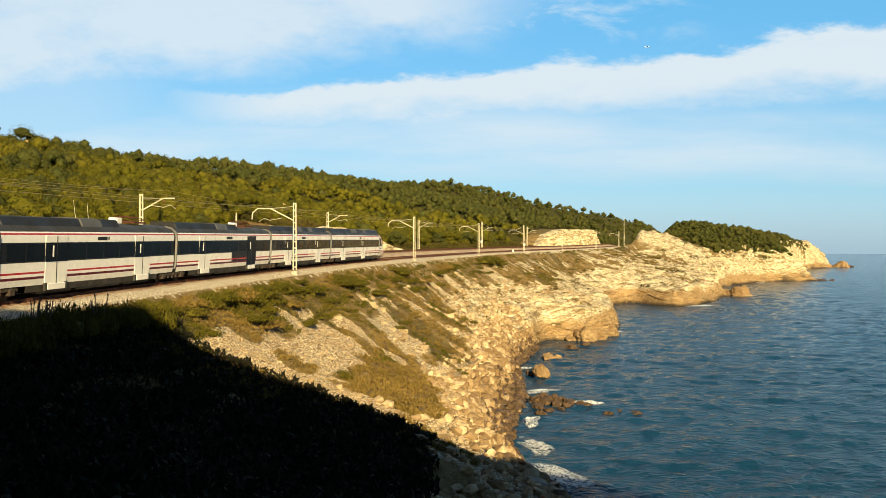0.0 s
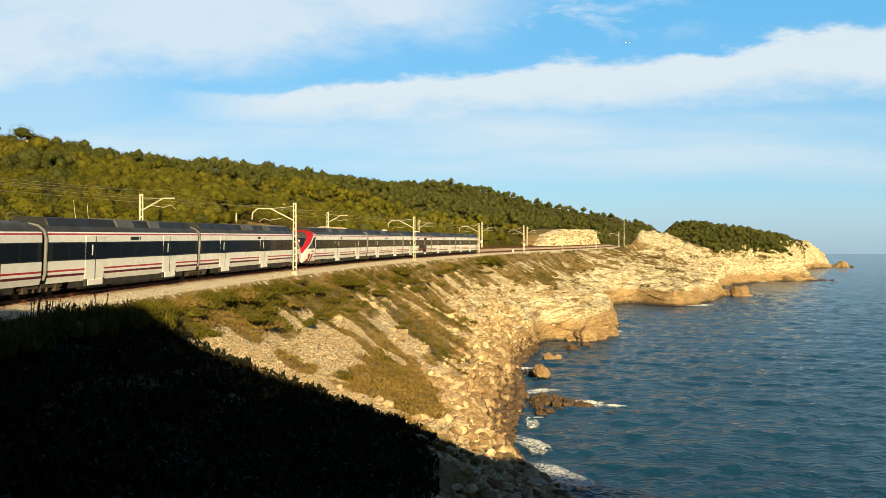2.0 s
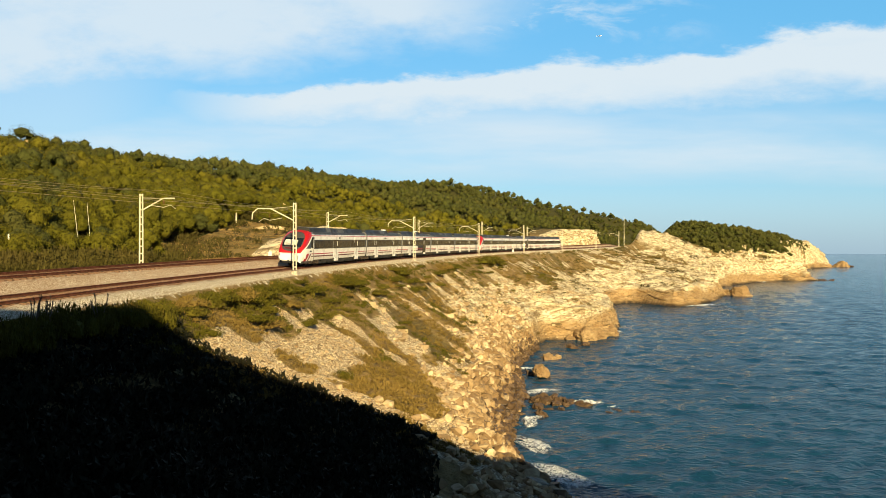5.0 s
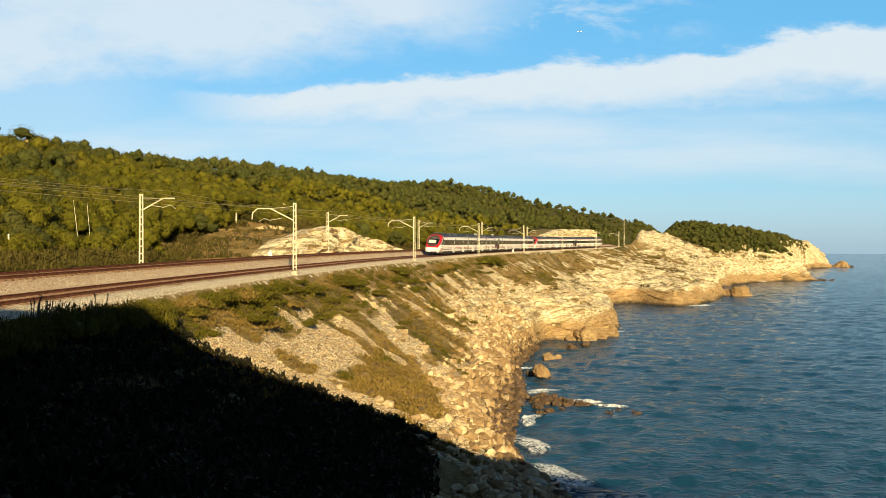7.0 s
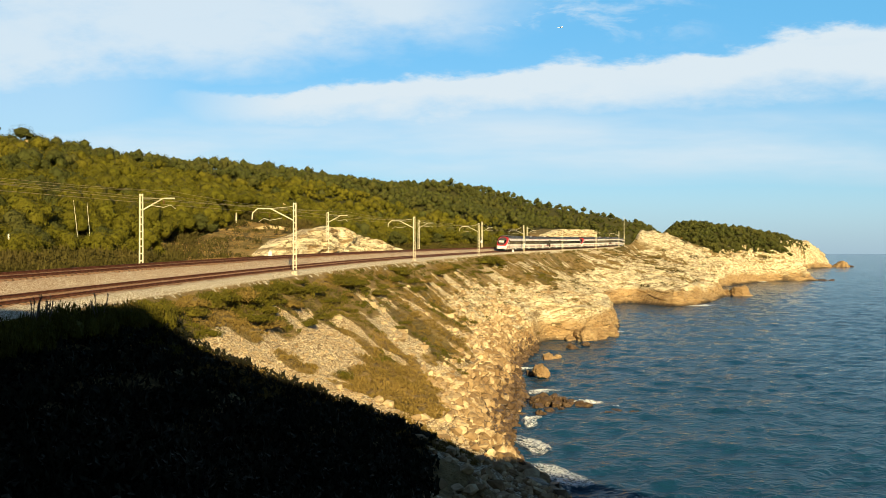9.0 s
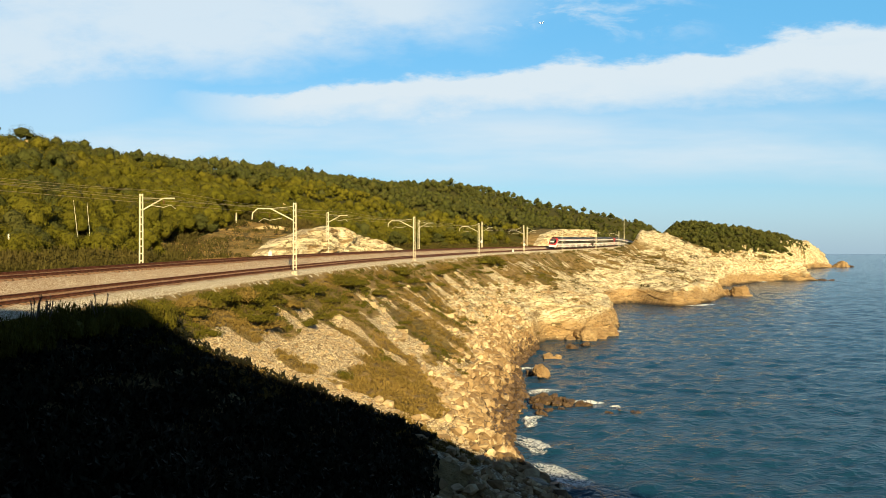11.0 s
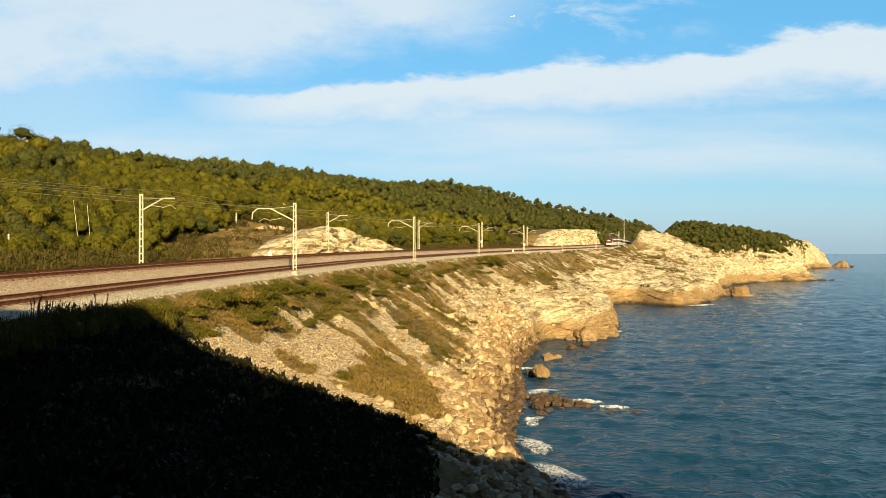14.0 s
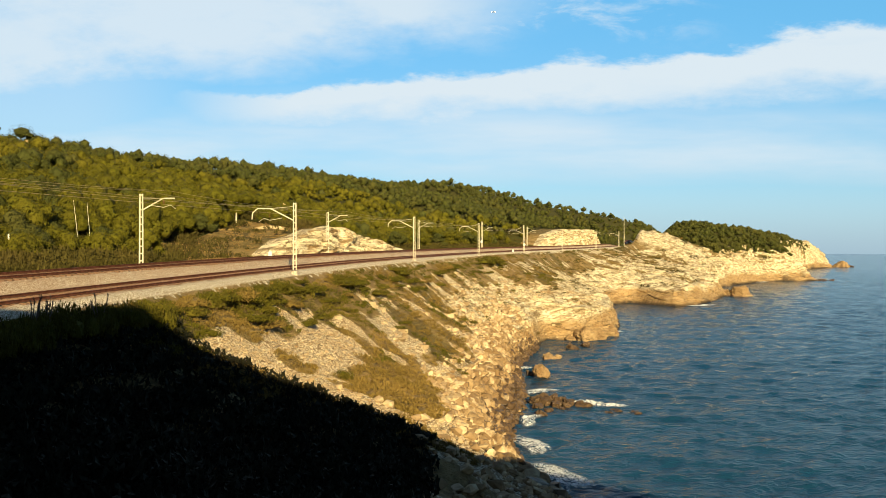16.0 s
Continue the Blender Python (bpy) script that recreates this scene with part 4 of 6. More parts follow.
            for q in range(5):
                box(bm, half - 2.75 + 0.13 * q, half - 2.66 + 0.13 * q, e * 1.468 - 0.01, e * 1.468 + 0.01, 1.58, 1.66 + 0.05 * (q in (0, 3)))
            part("emblem_bars", bm, M_band, top, "small dark lettering bars on the cab side")
            bm = bmesh.new()
            box(bm, half - 3.25, half - 3.19, e * 1.48 - 0.02, e * 1.48 + 0.02, 1.0, 2.1)
            part("cab_handrail", bm, M_lightgrey, top)
            bm = bmesh.new()
            rod(bm, (half - 1.1, e * 1.35, 0.98), (half - 1.1, e * 1.43, 0.98), 0.13, seg=16)
            part("emblem", bm, M_white, top)
        bm = bmesh.new()
        box(bm, half - 0.6, half + 0.03, -1.0, 1.0, 0.70, 1.40, 0.10)
        part("bumper", bm, M_white, top, "white nose cover over the coupler")
        bm = bmesh.new()
        rod(bm, (half - 0.3, 0, 0.58), (half + 0.12, 0, 0.58), 0.13, seg=10)
        box(bm, half - 0.25, half - 0.05, -0.7, 0.7, 0.40, 0.56, 0.03)
        part("coupler", bm, M_black, top)
        bm = bmesh.new()
        box(bm, -0.03, 0.03, -0.62, 0.62, -0.08, 0.08, 0.02, pose(half - 0.36, 0, 1.92, 0, -38))
        part("grille", bm, M_maroon, top, "dark maroon slot under the windscreen")
        bm = bmesh.new()
        rod(bm, (half - 1.72, 0, 3.12), (half - 1.58, 0, 3.06), 0.22, seg=14)
        part("top_lamp", bm, M_lightgrey, top)
        # pale plate standing just proud of the windscreen
        bm = bmesh.new()
        pts = [(half - 0.62, 2.22), (half - 1.10, 2.74)]
        for y0, y1 in ((-0.78, 0.55),):
            vs = [bm.verts.new((x + dx, y, z + dz)) for (x, z) in pts for y in (y0, y1) for dx, dz in ((0.05, 0.05), (0.0, 0.0))]
        bmesh.ops.convex_hull(bm, input=bm.verts)
        part("sun_blind", bm, M_screenplate, top, "pale blind across the windscreen")
    return top


def cab_paint():
    """The livery of the cab: red surround, dark oval front, windscreen, stripes; by the car's own metres."""
    k = Nodes("cab_livery")
    sep = k.n.new("ShaderNodeSeparateXYZ")
    k.l.new(k.coord.outputs["Object"], sep.inputs[0])
    half = END / 2
    b = k.math("SUBTRACT", half, sep.outputs[0])
    y, z = k.math("ABSOLUTE", sep.outputs[1]), sep.outputs[2]
    edge = 0.15
    for z0, z1, slope in ((1.3, 1.7, 1.0), (1.7, 2.4, 1.714), (2.4, 3.0, 1.167), (3.0, 3.9, 0.93)):
        edge = k.math("ADD", k.math("MULTIPLY", k.math("SUBTRACT", k.math("MINIMUM", k.math("MAXIMUM", z, z0), z1), z0), slope), edge)

    def above(v, lim):
        return k.math("GREATER_THAN", v, lim)

    def both_of(*m):
        out = m[0]
        for q in m[1:]:
            out = k.math("MULTIPLY", out, q)
        return out

    def between(v, lo, hi):
        return both_of(above(v, lo), above(hi, v))

    dirt = k.noise(1.4, 4)
    col = k.mix(dirt, (0.74, 0.71, 0.66), (0.80, 0.77, 0.72))
    q = k.math("SUBTRACT", b, k.math("ADD", k.math("MULTIPLY", z, 0.8), 0.32))
    lowz = both_of(between(z, 0.58, 1.38))
    col = k.mix(both_of(lowz, between(q, 0.0, 0.6)), col, (0.38, 0.010, 0.014))
    col = k.mix(both_of(lowz, between(q, 0.85, 1.2)), col, (0.10, 0.008, 0.018))
    col = k.mix(both_of(above(b, 2.6), between(z, 1.02, 1.15)), col, (0.10, 0.008, 0.018))
    col = k.mix(both_of(above(b, 2.75), between(z, 1.29, 1.39)), col, (0.38, 0.010, 0.014))
    e = k.math("SUBTRACT", b, edge)
    rear = k.math("ADD", k.math("MULTIPLY", k.math("SUBTRACT", z, 1.9), 0.75), 2.45)
    col = k.mix(both_of(above(e, 0.30), above(rear, b), between(z, 1.9, 3.16)), col, (0.040, 0.037, 0.035))
    col = k.mix(between(z, 3.22, 3.31), col, (0.38, 0.010, 0.014))
    col = k.mix(both_of(above(z, 3.40), above(e, 0.0)), col, (0.10, 0.095, 0.09))
    col = k.mix(both_of(above(0.6, z), above(b, 0.45)), col, (0.055, 0.05, 0.047))
    front = both_of(above(0.0, e), above(z, 1.42))
    col = k.mix(front, col, (0.38, 0.010, 0.014))
    oval = k.math("ADD", k.math("POWER", k.math("DIVIDE", y, 1.12), 2.4), k.math("POWER", k.math("ABSOLUTE", k.math("SUBTRACT", z, 2.62)), 2.4))
    inner = both_of(front, above(1.0, oval))
    col = k.mix(inner, col, (0.06, 0.056, 0.055))
    glass = both_of(inner, between(z, 2.08, 2.98), above(1.02, y))
    col = k.mix(glass, col, (0.010, 0.014, 0.02))
    return k.done(col, k.math("SUBTRACT", 0.34, k.math("MULTIPLY", glass, 0.28)), 0)


LOOK = "white train car with red stripes"
M_cab = cab_paint()
_end = car("train_end_car", END, True, None, False, LOOK + ", grey roof and red cab front")
_plain = car("train_car", MID, False, None, False, LOOK + " and grey roof covers")
_low = car("train_car", MID, False, (0.4, 5.4), True, LOOK + " and dark low-floor door")
_mid = car("train_car", MID, False, None, True, LOOK + " and folded red pantograph")
CARS = []            # thing, distance of its centre behind the train's tip, turned round
for u in (0, 98.05):
    for i, (src, turned) in enumerate(((_end, False), (_plain, False), (_low, False), (_mid, False), (_end, True))):
        back = u + (END / 2 if i == 0 else END + MID * (i - 0.5) if i < 4 else END + 3 * MID + END / 2)
        CARS.append((src if u == 0 and i < 4 else copy_thing(src, Matrix.Identity(4)), back, turned))


def train_rows(back, turned, length):
    rows = []
    for q in range(0, 65):
        t = q * 0.25
        s = 65.64 + 33.714 * t - 0.1916 * t * t + 0.00358 * t ** 3 - back
        a, _ = track(s + length * 0.42)
        b, _ = track(s - length * 0.42)
        f = (a - b).normalized()
        m = f.to_track_quat("X", "Z").to_matrix().to_4x4()
        m = Matrix.Translation((a + b) / 2) @ m @ pose(0, 0, 0, math.degrees(CANT)) @ pose(0, 0, 0, 0, 0, 180 if turned else 0)
        rows.append((t, m))
    return rows
# ---------------------------------------------------------------- plants
M_pine = leaf_material("pine_needles", (0.030, 0.029, 0.003), (0.122, 0.114, 0.006), (0.146, 0.122, 0.010))
M_darkpine = leaf_material("dark_pine_needles", (0.017, 0.021, 0.005), (0.078, 0.084, 0.016), (0.095, 0.084, 0.018))
M_scrub = leaf_material("dry_scrub_leaves", (0.080, 0.054, 0.011), (0.25, 0.168, 0.042), (0.31, 0.20, 0.06))
M_thicket = leaf_material("thicket_leaves", (0.024, 0.021, 0.005), (0.092, 0.076, 0.015), (0.115, 0.082, 0.024))
M_straw = leaf_material("golden_dry_grass", (0.15, 0.092, 0.03), (0.36, 0.235, 0.09), (0.40, 0.27, 0.11))
M_brush = leaf_material("brown_brush_leaves", (0.032, 0.027, 0.007), (0.118, 0.094, 0.022), (0.15, 0.105, 0.035))
M_bush = leaf_material("green_bush_leaves", (0.036, 0.036, 0.003), (0.125, 0.108, 0.010), (0.17, 0.122, 0.02))
# bush leaves with the hill's shade put into their colour
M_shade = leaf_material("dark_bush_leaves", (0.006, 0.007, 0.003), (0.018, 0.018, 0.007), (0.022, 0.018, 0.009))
M_bark = painted("grey_bark", (0.16, 0.125, 0.09), 0.9, 0, 0.25, 4)


def leaf_cloud(rng, clumps, count, size, out=0.7, thin=1.0):
    """Leaves as small tilted quads over the faces of lumpy clumps; clumps are (centre, radii)."""
    V, F = [], []
    for (cx, cy, cz), (rx, ry, rz) in clumps:
        n = max(6, int(count / len(clumps)))
        d = rng.normal(size=(n, 3))
        d[:, 2] = np.abs(d[:, 2]) * 0.9 - 0.25
        d /= np.linalg.norm(d, axis=1)[:, None]
        p = d * np.array([rx, ry, rz]) * rng.uniform(0.74, 1.05, (n, 1)) + np.array([cx, cy, cz])
        nrm = d * out + rng.normal(size=(n, 3)) * (1 - out)
        nrm /= np.linalg.norm(nrm, axis=1)[:, None]
        t = np.cross(nrm, rng.normal(size=(n, 3)))
        t /= np.linalg.norm(t, axis=1)[:, None] + 1e-9
        b = np.cross(nrm, t)
        h = size * rng.uniform(0.5, 1.2, (n, 1))
        if thin < 1:
            t = t * 0.7 + np.array([0, 0, 0.55]) * rng.choice([-1, 1], (n, 1))
        w = h * thin
        q = np.stack([p - t * h - b * w * 0.6, p + t * h * 1.2 - b * w * 0.2, p - t * h * 0.2 + b * w * 1.1], 1)
        o = sum(len(v) for v in V)
        V.append(q.reshape(-1, 3))
        F.append(np.hstack([np.arange(3 * n).reshape(-1, 3) + o, np.full((n, 1), -1)]))
    return np.vstack(V), np.vstack(F)


def core_blob(rng, clumps, shrink=0.86, fine=1):
    """Lumpy inner mass of the clumps, so that a crown is not see-through."""
    bm = bmesh.new()
    for (cx, cy, cz), (rx, ry, rz) in clumps:
        r = bmesh.ops.create_icosphere(bm, subdivisions=fine, radius=1)
        at = Vector(rng.uniform(0, 50, 3))
        for v in r["verts"]:
            k = shrink * (1 + 0.30 * noise.noise(v.co * 2.4 + at)) * rng.uniform(0.93, 1.05)
            v.co = Vector((cx + v.co.x * rx * k, cy + v.co.y * ry * k, cz + v.co.z * rz * k))
    V = np.array([v.co[:] for v in bm.verts])
    bm.verts.index_update()
    F = np.array([[v.index for v in f.verts] + [-1] for f in bm.faces])
    bm.free()
    return V, F


def pine_clumps(rng, r, h):
    cl = [((0, 0, h - 0.75 * r * 0.8), (r * 0.85, r * 0.85, r * 0.62))]
    for q in range(rng.integers(3, 6)):
        a, k = rng.uniform(0, 6.28), rng.uniform(0.35, 0.75)
        cl.append(((math.cos(a) * r * k, math.sin(a) * r * k, h - r * rng.uniform(0.55, 1.25)), (r * rng.uniform(0.4, 0.62), r * rng.uniform(0.4, 0.62), r * rng.uniform(0.3, 0.48))))
    return cl


def gather(protos, places):
    """Joins copies of small meshes (verts, faces) set at x, y, z with turn and scale into one mesh's arrays."""
    V, F, o = [], [], 0
    for k, x, y, z, turn, sx, sz in places:
        v, f = protos[k]
        c, s_ = math.cos(turn), math.sin(turn)
        w = np.empty_like(v)
        w[:, 0], w[:, 1], w[:, 2] = x + sx * (v[:, 0] * c - v[:, 1] * s_), y + sx * (v[:, 0] * s_ + v[:, 1] * c), z + sz * v[:, 2]
        V.append(w)
        F.append(np.where(f >= 0, f + o, -1))
        o += len(v)
    return np.vstack(V), np.vstack(F)


def array_mesh(name, V, F, mat, smooth=False):
    """A mesh object from arrays; rows of F with -1 at the end are triangles."""
    me = bpy.data.meshes.new(name)
    tri = F[:, 3] < 0
    size = np.where(tri, 3, 4)
    flat = F.ravel()
    flat = flat[flat >= 0]
    me.vertices.add(len(V))
    me.vertices.foreach_set("co", V.astype(np.float32).ravel())
    me.loops.add(len(flat))
    me.loops.foreach_set("vertex_index", flat.astype(np.int32))
    me.polygons.add(len(F))
    me.polygons.foreach_set("loop_start", np.concatenate([[0], np.cumsum(size)[:-1]]).astype(np.int32))
    me.polygons.foreach_set("use_smooth", np.full(len(F), smooth))
    me.update(calc_edges=True)
    me.materials.append(mat)
    return new(name, me)


def both(a, b):
    return np.vstack([a[0], b[0]]), np.vstack([np.where(a[1] >= 0, a[1], -1), np.where(b[1] >= 0, b[1] + len(a[0]), -1)])


rng = np.random.default_rng(11)


def spread(n, r0, r1, a0, a1):
    """Random places over a sector, thinner with distance, with the ground's values there."""
    r, a = np.exp(rng.uniform(math.log(r0), math.log(r1), n)), np.radians(rng.uniform(a0, a1, n))
    x, y = r * np.sin(a), r * np.cos(a)
    z, cov, info = terrain(x, y)
    return x, y, z, r, cov, info


def crown_clumps(rng):
    """A rounded crown of unit radius: one main dome and a ring of smaller ones round and under it."""
    cl = [((0, 0, 0.92), (0.72, 0.72, 0.58))]
    n = int(rng.integers(4, 7))
    for q in range(n):
        a = 6.283 * (q + rng.uniform(-0.25, 0.25)) / n
        k = rng.uniform(0.5, 0.72)
        w = rng.uniform(0.34, 0.5)
        cl.append(((math.cos(a) * k, math.sin(a) * k, rng.uniform(0.45, 0.95)), (w, w, w * rng.uniform(0.75, 1.0))))
    return cl


def build_wood():
    tiers = [[], [], []]
    for _ in range(8):
        cl = crown_clumps(rng)
        for tier, (n, size, fine, out) in zip(tiers, ((1250, 0.050, 1, 0.80), (430, 0.070, 1, 0.80), (74, 0.130, 1, 0.8))):
            tier.append(both(leaf_cloud(rng, cl, n, size, out), core_blob(rng, cl if n > 500 else cl[:4] if n > 200 else cl[:2], 0.80, fine)))
    one = spread(30000, 62, 820, -34, 20)
    two = spread(11500, 370, 880, 14, 29)
    x, y, z, r = (np.concatenate([one[i], two[i]]) for i in range(4))
    cov = {k: np.concatenate([one[4][k], two[4][k]]) for k in one[4]}
    q = {k: np.concatenate([one[5][k], two[5][k]]) for k in one[5]}
    keep = (cov["wood"] > 0.5) & ((q["D"] > 7) | (q["D"] < -18)) & (y > 40)
    keep &= (q["d"] < 0) | (q["rd"] < np.where(r > 330, 14, 4))
    keep &= rng.uniform(size=len(x)) < np.where(r < 200, 0.30, np.where(r > 480, 0.85, np.where(r > 280, 0.90, 0.42)))
    keep &= ~((x / y < -0.53) & (y > 158))
    # pines behind the first ridge take the darker needle colour
    past_ridge = y > np.interp(x / y, [-0.577, -0.49, -0.43, -0.386, -0.327, -0.246, -0.136, 0, 0.1], [170, 182, 206, 224, 245, 268, 288, 297, 290])
    places = {}
    for i in np.nonzero(keep)[0]:
        rad = rng.uniform(1.2, 2.5) * (0.9 if q["d"][i] < 0 else 0.62 if q["D"][i] < 13 else 1.12 if r[i] > 280 else 1.0)
        kind = 0 if r[i] < 125 else 1 if r[i] < 240 else 2
        dark = bool(past_ridge[i] or q["d"][i] < 0 or rng.uniform() < (0.38 if x[i] < -0.48 * y[i] else 0.05))
        places.setdefault((kind, dark), []).append((int(rng.integers(0, 8)), x[i], y[i], z[i] - 0.2, rng.uniform(0, 6.28), rad, rad * rng.uniform(0.9, 1.5)))
    for (kind, dark), pl in places.items():
        V, F = gather(tiers[kind], pl)
        tagged(array_mesh("pine_wood", V, F, M_darkpine if dark else M_pine, True), "dense sunlit Mediterranean pine wood covering the hillside", "wood", kind="stuff")


build_wood()


def pine_tree(x, y, z, rad, high, seed, mat, label):
    k = np.random.default_rng(seed)
    top = tagged(new("pine_tree"), label, "tree", "pines by the line")
    top.location = (x, y, z - 0.1)
    bm = bmesh.new()
    bend = [Vector((0, 0, 0))]
    for q in range(1, 5):
        bend.append(Vector((k.normal(0, 0.12), k.normal(0, 0.12), high * 0.8 * q / 4)))
    for q in range(4):
        rod(bm, bend[q], bend[q + 1], 0.16 * (1 - 0.2 * q), 0.16 * (0.8 - 0.2 * q), 7)
    cl = pine_clumps(k, rad, high)
    for c, _ in cl[1:]:
        rod(bm, bend[2] * 0.6 + bend[3] * 0.4, Vector(c) - Vector((0, 0, 0.2)), 0.06, 0.02, 5)
    part("trunk", bm, M_bark, top, "crooked grey trunk with bare limbs")
    cl += [((k.normal(0, rad * 0.5), k.normal(0, rad * 0.5), high - rad * k.uniform(0.8, 1.7)), (rad * 0.5, rad * 0.5, rad * 0.36)) for _ in range(5)]
    V, F = both(leaf_cloud(k, cl, 2000, 0.13), core_blob(k, cl, 0.66))
    c = array_mesh("crown", V, F, mat)
    c.parent = top
    return top


def line_trees():
    """Pines at the foot of the hill, along the landward side of the line."""
    for n, (s, D, rad, high) in enumerate(((-6, 14, 2.6, 4.6), (0, 20, 2.4, 4.4), (2, 12, 2.2, 3.6), (9, 17, 2.2, 4.0), (15, 15, 1.9, 3.2), (22, 19, 2.0, 3.4), (32, 22, 2.1, 3.6),
                                           (88, 12, 1.6, 2.9), (112, 9, 2.2, 4.0), (121, 8, 2.4, 4.2), (129, 9, 2.6, 4.6), (138, 8, 2.4, 4.2), (147, 10, 2.5, 4.4), (156, 9, 2.2, 4.0),
                                           (165, 10, 2.6, 4.6), (175, 11, 2.4, 4.2), (186, 10, 2.7, 4.6), (198, 11, 2.4, 4.4))):
        p, _ = track(s, GAP + 2.8 + D)
        z, _, _ = terrain(np.array([p.x]), np.array([p.y]))
        pine_tree(p.x, p.y, float(z[0]), rad, high, 100 + n, M_darkpine if n in (0, 1, 2, 5, 9, 13, 16) else M_pine, "rounded Aleppo pine with a low dense crown")


line_trees()


def tuft(k, wide, high, n, size):
    """A low plant: a few lumps of leaves and some upright blades."""
    cl = [((0, 0, high * 0.4), (wide, wide, high * 0.6))]
    for _ in range(3):
        a = k.uniform(0, 6.28)
        cl.append(((math.cos(a) * wide * 0.7, math.sin(a) * wide * 0.7, high * k.uniform(0.2, 0.5)), (wide * 0.55, wide * 0.55, high * 0.45)))
    return leaf_cloud(k, cl, n, size, 0.35, 0.6), cl


def slope_plants():
    """Scrub and dry grass over the slope between the line and the sea, and shrubs landward of the line."""
    protos = [tuft(rng, 1.0, 0.8, 46, 0.25)[0] for _ in range(8)]
    x, y, z, r, cov, q = spread(95000, 40, 480, -31, 26)
    sea_side = (q["d"] < -3.4) & (cov["cover"] > 0.45) & (z > 1.5) & (cov["wood"] < 0.5)
    sea_side &= rng.uniform(size=len(x)) < np.where(r < 75, 0.55, 0.5)
    green = fbm(x / 7, y / 7, 71, 3) + np.where(q["d"] > -8, 0.20, -0.03) > 0.58
    for pick, mat, name, label in ((sea_side & ~green, M_scrub, "dry_scrub", "dry brown scrub and grass tufts on the slope"),
                                   (sea_side & green, M_bush, "green_scrub", "olive green low scrub on the slope")):
        pl = []
        for i in np.nonzero(pick)[0]:
            k = rng.uniform(0.20, 0.46) * (0.75 + r[i] / 260)
            pl.append((int(rng.integers(0, 8)), x[i], y[i], z[i] - 0.06, rng.uniform(0, 6.28), k, k * rng.uniform(0.7, 1.3)))
        V, F = gather(protos, pl)
        tagged(array_mesh(name, V, F, mat), label, "scrub", kind="stuff")
    x, y, z, r, cov, q = spread(42000, 40, 300, -33, 17)
    land = (q["D"] > 1.6) & (q["D"] < 16) & (cov["cover"] > 0.5)
    bank = (q["s"] > 30) & (q["s"] < 66) & (q["D"] > 2.2)
    bare = bank & (rng.uniform(size=len(x)) < 0.9)
    rock = (q["D"] < 8) & (((q["s"] > 50) & (q["s"] < 110) & (q["D"] < 4.6) & (rng.uniform(size=len(x)) < 0.93)) | ((q["s"] > 238) & (q["s"] < 344)))
    pl = []
    for i in np.nonzero(land & ~bare & ~rock)[0]:
        k = rng.uniform(0.4, 1.0) * (0.8 + 0.55 * (q["D"][i] > 4))
        pl.append((int(rng.integers(0, 8)), x[i], y[i], z[i] - 0.06, rng.uniform(0, 6.28), k, k * rng.uniform(0.8, 1.5)))
    dry = [(int(rng.integers(0, 8)), x[i], y[i], z[i] - 0.05, rng.uniform(0, 6.28), rng.uniform(0.2, 0.5), rng.uniform(0.2, 0.5)) for i in np.nonzero(land & bank & ~rock & (rng.uniform(size=len(x)) < 0.6))[0]]
    own = np.random.default_rng(5)
    leafy = [tuft(own, 1.0, 0.8, 84, 0.155)[0] for _ in range(8)]
    V, F = gather(leafy, dry)
    tagged(array_mesh("dry_bank_grass", V, F, M_straw), "golden dry grass on the bank behind the line", "grass", kind="stuff")
    V, F = gather(leafy, pl)
    tagged(array_mesh("trackside_scrub", V, F, M_thicket), "olive and brown shrubs beside the railway line", "scrub", kind="stuff")
    # single bushes in the clefts of the bare rock
    x, y, z, r, cov, q = spread(15000, 110, 700, 1, 27)
    bare = (q["d"] < -7) & (z > 4.0) & (cov["wood"] < 0.5) & (q["dw"] > 3) & (fbm(x / 14, y / 14, 91, 3) > 0.42)
    pl = []
    for i in np.nonzero(bare)[0]:
        k = 0.17 * math.exp(abs(rng.normal(0, 0.65))) * (0.4 + r[i] / 250)
        pl.append((int(rng.integers(0, 8)), x[i], y[i], z[i] - 0.1, rng.uniform(0, 6.28), k, k * rng.uniform(0.6, 1.0)))
    V, F = gather(protos, pl)
    tagged(array_mesh("rock_bushes", V, F, M_brush), "dark olive cushion bushes in the clefts of bare rock", "bushes", kind="stuff")
    # shaded slope at the camera's foot: scrub whose leaf colour holds the shade
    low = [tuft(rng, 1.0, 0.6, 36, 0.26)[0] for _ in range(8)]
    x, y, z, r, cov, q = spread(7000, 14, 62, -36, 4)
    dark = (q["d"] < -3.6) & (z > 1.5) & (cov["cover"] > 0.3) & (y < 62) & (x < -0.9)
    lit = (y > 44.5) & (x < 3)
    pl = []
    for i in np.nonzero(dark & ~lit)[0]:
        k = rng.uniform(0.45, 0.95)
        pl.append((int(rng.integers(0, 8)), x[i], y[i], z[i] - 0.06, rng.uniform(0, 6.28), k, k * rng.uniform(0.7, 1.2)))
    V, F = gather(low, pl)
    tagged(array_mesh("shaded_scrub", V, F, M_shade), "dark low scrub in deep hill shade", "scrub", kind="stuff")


slope_plants()


